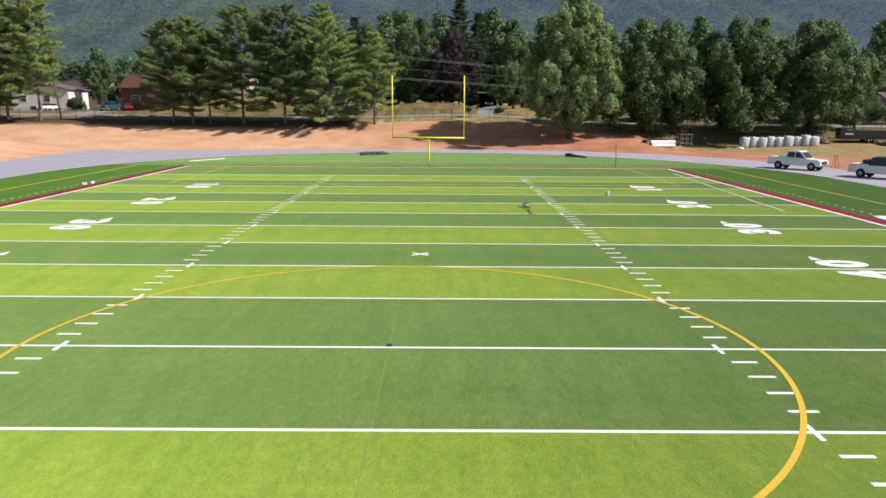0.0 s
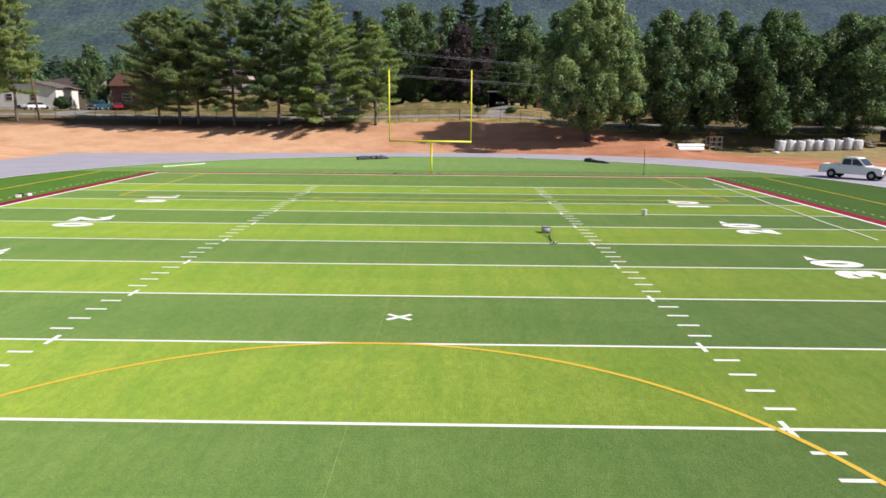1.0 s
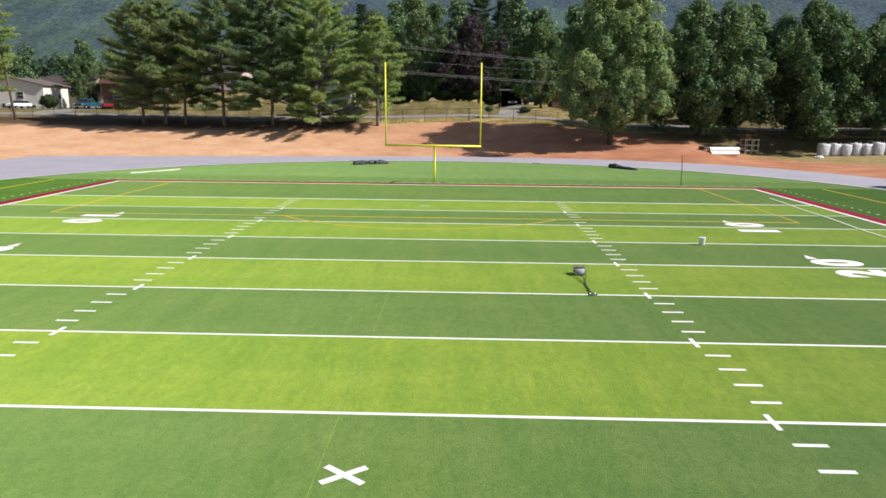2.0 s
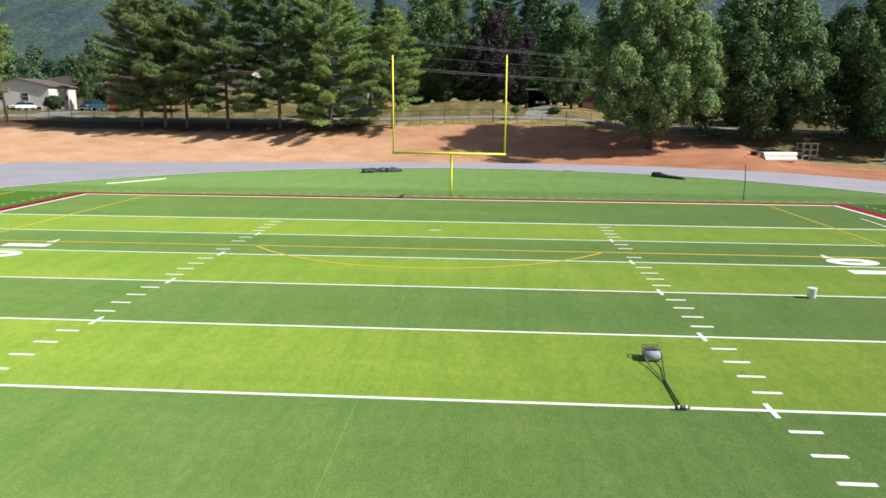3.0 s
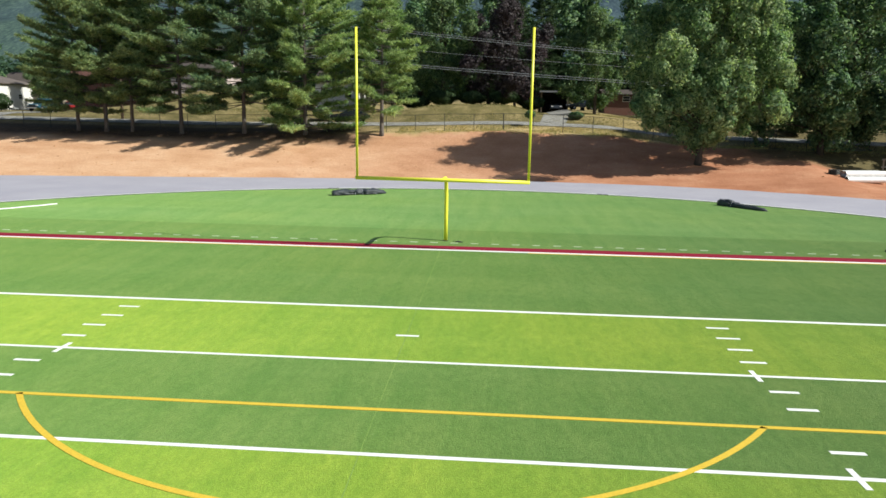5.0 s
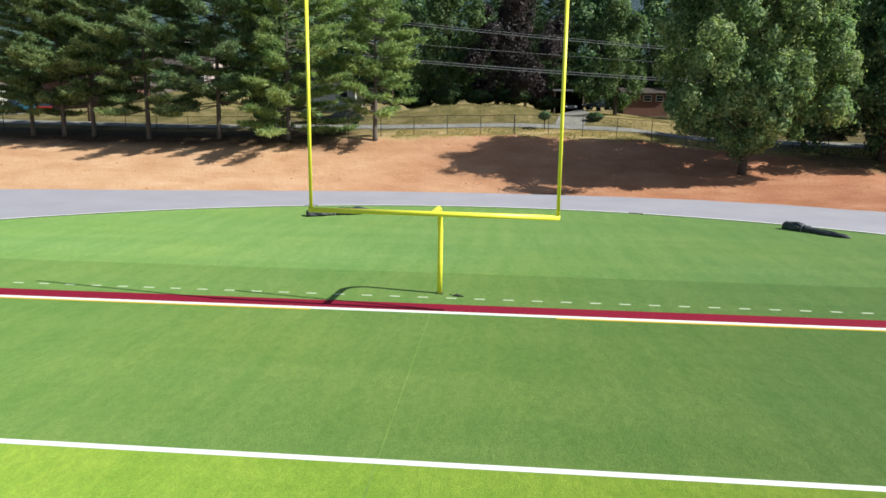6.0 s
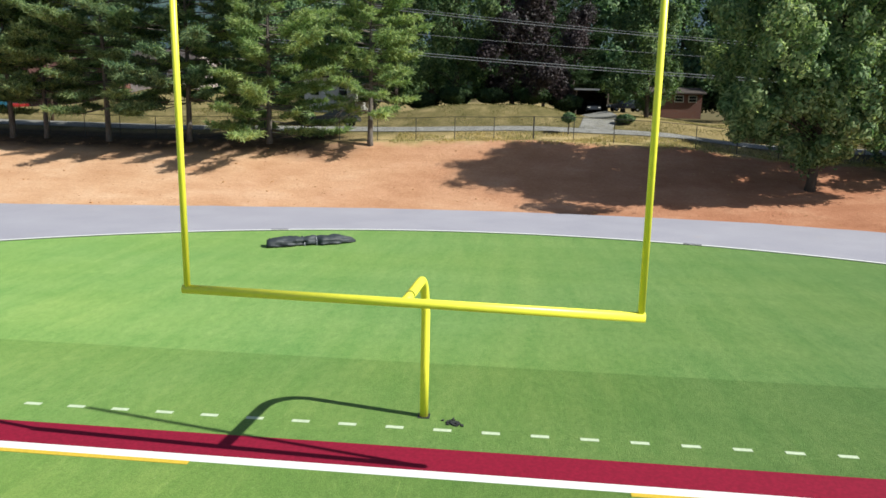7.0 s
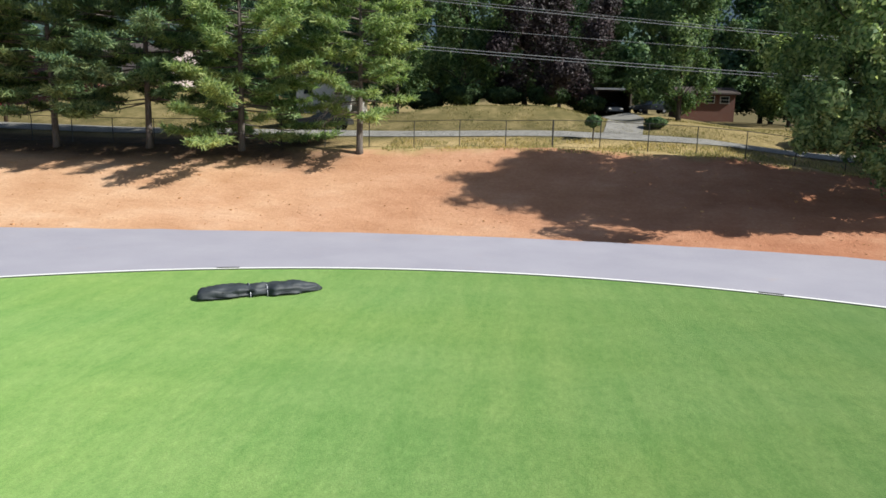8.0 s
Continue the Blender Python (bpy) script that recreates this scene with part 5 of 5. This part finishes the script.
def bundle(a, b, profile, ties, label, seed):
    """A long soft plastic cover lying on the turf, gathered and tied, between two points. profile: rows of share, width, height, sideways shift."""
    a, b = Vector((*a, 0)), Vector((*b, 0))
    d = (b - a).normalized()
    side = Vector((-d.y, d.x, 0))
    L = (b - a).length
    share = [p[0] for p in profile]
    shape = lambda t: [float(np.interp(t, share, [p[j] for p in profile])) for j in (1, 2, 3)]
    n, m = 64, 26
    bm = bmesh.new()
    rings = []
    for i in range(n + 1):
        t = i / n
        w, h, o = shape(t)
        ring_v = []
        for k in range(m):
            an = 2 * math.pi * k / m
            c, q = math.cos(an), math.sin(an)
            fold = 1 + 0.24 * noise.noise((t * 7 + seed, c * 1.2, q * 1.2)) - 0.42 * abs(noise.noise((t * 5, c * 2.2 + seed, q * 2.2))) + 0.06 * noise.noise((t * 26, c * 5 + seed, q * 5))
            near = min((abs(t - u) for u in ties), default=1.0)
            fold += 0.10 * math.sin(an * 7 + seed) * math.exp(-((near / 0.07) ** 2))
            p = a + d * (L * t + 0.06 * c) + side * (math.copysign(abs(c) ** 0.8, c) * w / 2 * fold + o)
            z = h * (0.32 + 0.68 * math.copysign(abs(q) ** 0.75, q) * fold) if q > 0 else h * 0.32 * (1 + q)
            ring_v.append(bm.verts.new((p.x, p.y, max(0.0, z) + TOP)))
        rings.append(ring_v)
    for r0, r1 in zip(rings, rings[1:]):
        for k in range(m):
            bm.faces.new((r0[k], r0[(k + 1) % m], r1[(k + 1) % m], r1[k]))
    bm.faces.new(rings[0][::-1]), bm.faces.new(rings[-1])
    top = empty("folded_cover", pose(0, 0, 0), label, "ground cover", "black covers on the turf")
    part("cover", bm, "black_cover", top, smooth=True)
    for u in ties:
        w, h, o = shape(u)
        c = a + d * (L * u) + side * o
        bm = bmesh.new()
        tube(bm, [c + side * (w * 0.54 * math.cos(v)) + Vector((0, 0, TOP + max(0.012, h * 1.04 * math.sin(v)))) for v in np.linspace(-0.1, math.pi + 0.1, 14)], 0.02, 5)
        part("tie", bm, "grey_metal", top, "pale tie strap")
    return top


bundle((-9.0, 73.55), (-5.5, 75.55), ((0, 0.62, 0.30, -0.06), (0.03, 0.80, 0.38, -0.05), (0.14, 0.92, 0.42, -0.04), (0.32, 0.98, 0.40, 0.0), (0.40, 0.80, 0.36, 0.10), (0.45, 0.92, 0.40, 0.02), (0.52, 0.62, 0.40, -0.02),
        (0.545, 0.58, 0.36, -0.03), (0.60, 0.92, 0.40, -0.08), (0.76, 0.98, 0.42, -0.06), (0.86, 0.72, 0.33, -0.02), (0.96, 0.42, 0.24, 0.0), (1, 0.16, 0.10, 0.02)), (0.40, 0.535),
       "long black plastic cover folded and tied on turf", 2)
bundle((17.35, 73.75), (19.35, 70.95), ((0, 0.5, 0.36, 0.0), (0.05, 0.68, 0.46, 0.0), (0.26, 0.70, 0.44, 0.0), (0.31, 0.50, 0.34, 0.03), (0.40, 0.62, 0.30, 0.02), (0.7, 0.56, 0.26, 0.0), (0.92, 0.46, 0.2, 0.0), (1, 0.2, 0.08, 0.0)), (0.30,),
       "black plastic cover rolled up and tied on turf", 6)


def lying_strip(a, b, w, h, mat, label):
    """A flat strip on the turf between two points, slightly wavy."""
    a, b = Vector((*a, 0)), Vector((*b, 0))
    d = (b - a).normalized()
    side = Vector((-d.y, d.x, 0))
    bm = bmesh.new()
    n, rows = 24, []
    for i in range(n + 1):
        c = a + (b - a) * (i / n) + side * 0.05 * math.sin(i * 0.9)
        rows.append([bm.verts.new((c + side * o * w / 2) + Vector((0, 0, TOP + z))) for o, z in ((-1, 0.0), (-0.8, h), (0.8, h), (1, 0.0))])
    for r0, r1 in zip(rows, rows[1:]):
        for k in range(3):
            bm.faces.new((r0[k], r0[k + 1], r1[k + 1], r1[k]))
    bm.faces.new(rows[0]), bm.faces.new(rows[-1][::-1])
    return tagged(finish("turf_strip", bm, mat), label, "turf strip", "loose strips")


lying_strip((23.05, 49.2), (21.48, 24.4), 0.17, 0.03, "strip_pale", "long narrow pale turf strip lying loose")
lying_strip((-26.4, 61.2), (-23.8, 65.6), 0.17, 0.04, "line_white", "broad white turf strip lying near the track")
pole = empty("marker_pole", pose(19.68, 57.7, 0), "thin dark pole standing in the turf", "pole")
part("shaft", tube(bmesh.new(), [(0, 0, 0), (0, 0, 1.2), (-0.06, 0, 2.3)], 0.027, 8), "dark_metal", pole)
part("socket", tube(bmesh.new(), [(0, 0, 0), (0, 0, 0.08)], 0.075, 10), "dark_metal", pole)
for x, y, a in ((10.25, 78.3, -16), (-9.9, 78.0, 16)):
    g = tagged(finish("drain_cover", boxed(-0.42, 0.42, -0.09, 0.09, 0.0, 0.055, 0.008, pose(x, y, 0, 0, 0, a)), "dark_metal"), "dark drain cover at the track edge", "drain cover", "drain covers")
tagged(finish("turf_plug", tube(bmesh.new(), [(-0.02, 0.12, 0.0), (-0.02, 0.12, 0.05)], [0.08, 0.07], 14), "dark_metal"), "small dark round plug in the midfield line", "plug")

# turf roller with a wire cage and a long handle
tool = empty("turf_roller", pose(6.42, 25.52, TOP, 0, 0, -1), "grey drum turf roller with a long handle on turf", "turf roller")
part("drum", tube(bmesh.new(), [(-0.18, 0, 0.12), (-0.17, 0, 0.12), (0.17, 0, 0.12), (0.18, 0, 0.12)], [0.095, 0.12, 0.12, 0.095], 22), "roller_steel", tool, smooth=True)
for s in (-1, 1):
    part("side_plate", boxed(*sorted((s * 0.187, s * 0.20)), -0.09, 0.20, 0.08, 0.22, 0.005), "siding_tan" if s < 0 else "dark_metal", tool)
    part("handle_bar", tube(bmesh.new(), [(s * 0.205, -0.02, 0.15), (s * 0.15, -0.45, 0.05), (s * 0.018, -1.3, 0.03)], 0.014, 8), "wood_grey" if s < 0 else "dark_metal", tool)
    for y in (0.06, 0.34):
        part("cage_post", tube(bmesh.new(), [(s * 0.18, y, 0.18), (s * 0.18, y, 0.29)], 0.012, 6), "siding_tan", tool)
for z in (0.19, 0.29):
    ring = [(-0.18, 0.06, z), (0.18, 0.06, z), (0.18, 0.34, z), (-0.18, 0.34, z), (-0.18, 0.06, z)]
    part("cage_rail", tube(bmesh.new(), ring, 0.012, 6), "siding_tan", tool)
for i in range(6):
    x = -0.15 + 0.06 * i
    part("cage_wire", tube(bmesh.new(), [(x, 0.06, 0.29), (x, 0.06, 0.19), (x, 0.34, 0.19), (x, 0.34, 0.29)], 0.004, 4), "dark_metal", tool)
part("ballast", boxed(-0.15, 0.13, 0.08, 0.31, 0.195, 0.25, 0.02), "dark_metal", tool, "dark ballast block")
part("pull_bar", tube(bmesh.new(), [(0.0, -1.26, 0.03), (0.0, -2.75, 0.04)], 0.02, 8), "dark_metal", tool)
part("grip", tube(bmesh.new(), [(-0.13, -2.75, 0.05), (0.0, -2.78, 0.06), (0.15, -2.75, 0.05)], 0.034, 8), "dark_metal", tool)
for x in (-0.06, 0.09):
    part("grip_tape", tube(bmesh.new(), [(x - 0.022, -2.765, 0.055), (x + 0.022, -2.765, 0.055)], 0.039, 8), "plastic_white", tool, "pale grip tape")
bucket = empty("bucket", pose(12.75, 31.72, TOP) @ Matrix.Diagonal((0.8, 0.8, 0.74, 1)), "white plastic bucket standing on a yard line", "bucket")
part("pail", tube(bmesh.new(), [(0, 0, 0), (0, 0, 0.02), (0, 0, 0.40), (0, 0, 0.42)], [0.14, 0.15, 0.18, 0.185], 20), "plastic_white", bucket, smooth=True)
part("lid", tube(bmesh.new(), [(0, 0, 0.42), (0, 0, 0.45)], 0.192, 20), "plastic_white", bucket)
bm = bmesh.new()
tube(bm, [(0.19 * math.cos(a), 0.06 * math.sin(a), 0.40 + 0.13 * math.sin(a)) for a in np.linspace(0, math.pi, 12)], 0.006, 5)
part("bail", bm, "dark_metal", bucket)
for i, (x, y, w, mat, what) in enumerate(((-25.75, 36.7, 0.32, "plastic_white", "white"), (-25.65, 37.7, 0.28, "plastic_white", "white"), (-25.95, 37.3, 0.32, "car_dark", "black"))):
    c = empty("equipment_case", pose(x, y, TOP, 0, 0, 20 + 35 * i), f"small {what} case beside the crimson border", "case", "cases at the sideline")
    part("case_body", boxed(-w / 2, w / 2, -w / 3, w / 3, 0, w * 0.5, 0.03), mat, c)
    part("case_lid", boxed(-w / 2 - 0.01, w / 2 + 0.01, -w / 3 - 0.01, w / 3 + 0.01, w * 0.5, w * 0.58, 0.015), mat, c)
    part("carry_handle", tube(bmesh.new(), [(-0.08, 0, w * 0.58), (-0.07, 0, w * 0.66), (0.07, 0, w * 0.66), (0.08, 0, w * 0.58)], 0.012, 6), "dark_metal", c)
sheet = bmesh.new()
n = 14
grid = [[sheet.verts.new((-1.1 + 2.2 * i / n, -0.45 + 0.9 * j / n, 0.03 + 0.06 * abs(noise.noise((i * 0.5, j * 0.5, 2))))) for i in range(n + 1)] for j in range(n + 1)]
for j in range(n):
    for i in range(n):
        sheet.faces.new((grid[j][i], grid[j][i + 1], grid[j + 1][i + 1], grid[j + 1][i]))
rim = [grid[0][i] for i in range(n + 1)] + [grid[j][n] for j in range(1, n + 1)] + [grid[n][i] for i in range(n - 1, -1, -1)] + [grid[j][0] for j in range(n - 1, 0, -1)]
lowv = [sheet.verts.new((v.co.x, v.co.y, 0.0)) for v in rim]
for k in range(len(rim)):
    sheet.faces.new((rim[k], rim[(k + 1) % len(rim)], lowv[(k + 1) % len(rim)], lowv[k]))
ob = finish("folded_sheet", sheet, "plastic_white", smooth=True)
ob.matrix_basis = pose(25.95, 21.6, TOP + 0.004, 0, 0, 82)
tagged(ob, "folded white plastic sheet beside the crimson border", "sheet")


# ---- loose growth and soil on the bank ----
rng = np.random.default_rng(77)


def blades(name, n, x0, x1, y0, y1, h0, h1, mat, label, category, patch=0.0):
    """Thin standing blades rooted on the land, thicker in patches."""
    x, y = rng.uniform(x0, x1, n), rng.uniform(y0, y1, n)
    keep = np.array([noise.noise((a * 0.35, b * 0.5, 9.0)) > patch for a, b in zip(x, y)])
    x, y = x[keep], y[keep]
    m = len(x)
    z = np.array([height(a, b) for a, b in zip(x, y)]) - 0.01
    p = np.stack([x, y, z], 1)
    a = rng.uniform(0, 2 * math.pi, m)
    wide = np.stack([np.cos(a), np.sin(a), 0 * a], 1) * rng.uniform(0.015, 0.035, (m, 1))
    up = np.stack([rng.normal(0, 0.35, m), rng.normal(0, 0.35, m), np.ones(m)], 1) * rng.uniform(h0, h1, (m, 1))
    ob = fast_quads(name, np.stack([p - wide, p + wide, p + up + wide * 0.25, p + up - wide * 0.25], 1), mat)
    return tagged(ob, label, category, kind="stuff")


M["dry_blade"] = leaf("dry_blade", (0.34, 0.27, 0.12), (0.58, 0.47, 0.25), 0.4)
M["lawn_blade"] = leaf("lawn_blade", (0.17, 0.15, 0.06), (0.36, 0.30, 0.14), 0.3)
M["weed_blade"] = leaf("weed_blade", (0.08, 0.11, 0.03), (0.22, 0.22, 0.08), 0.35)
blades("dry_grass", 26000, -8, 75, 97.6, 102.8, 0.06, 0.22, "dry_blade", "dry straw-coloured grass along the fence", "grass", -0.15)
blades("weeds", 4000, -8, 75, 97.6, 102.9, 0.06, 0.20, "weed_blade", "scattered green weeds along the fence", "weeds", 0.08)
blades("lawn_grass", 30000, -32, 32, 109.0, 124.0, 0.06, 0.18, "lawn_blade", "dry uncut lawn grass behind the street", "grass", -0.05)

n_clod = 900
cv, cf = [], []
unit_cube = np.array([(sx, sy, sz) for sx in (-1, 1) for sy in (-1, 1) for sz in (-1, 1)], float)
cube_f = [(0, 1, 3, 2), (4, 6, 7, 5), (0, 4, 5, 1), (2, 3, 7, 6), (0, 2, 6, 4), (1, 5, 7, 3)]
for i in range(n_clod):
    x = rng.uniform(-45, 45)
    f = foot_y(x)
    y = f + 0.3 + (97.5 - f) * rng.uniform(0, 1) ** 1.3
    r = rng.uniform(0.015, 0.045) * (2.0 if rng.uniform() < 0.06 else 1.0)
    v = unit_cube * r * rng.uniform(0.5, 1.0, size=(8, 3)) * np.array([1.3, 1.0, 0.6])
    cv.append(v + np.array([x, y, height(x, y) + r * 0.2]))
    cf += [tuple(k + i * 8 for k in q) for q in cube_f]
clods = raw("clay_clods", np.concatenate(cv), cf, "clod")
tagged(clods, "small clods of orange clay scattered over the bank", "soil", kind="stuff")
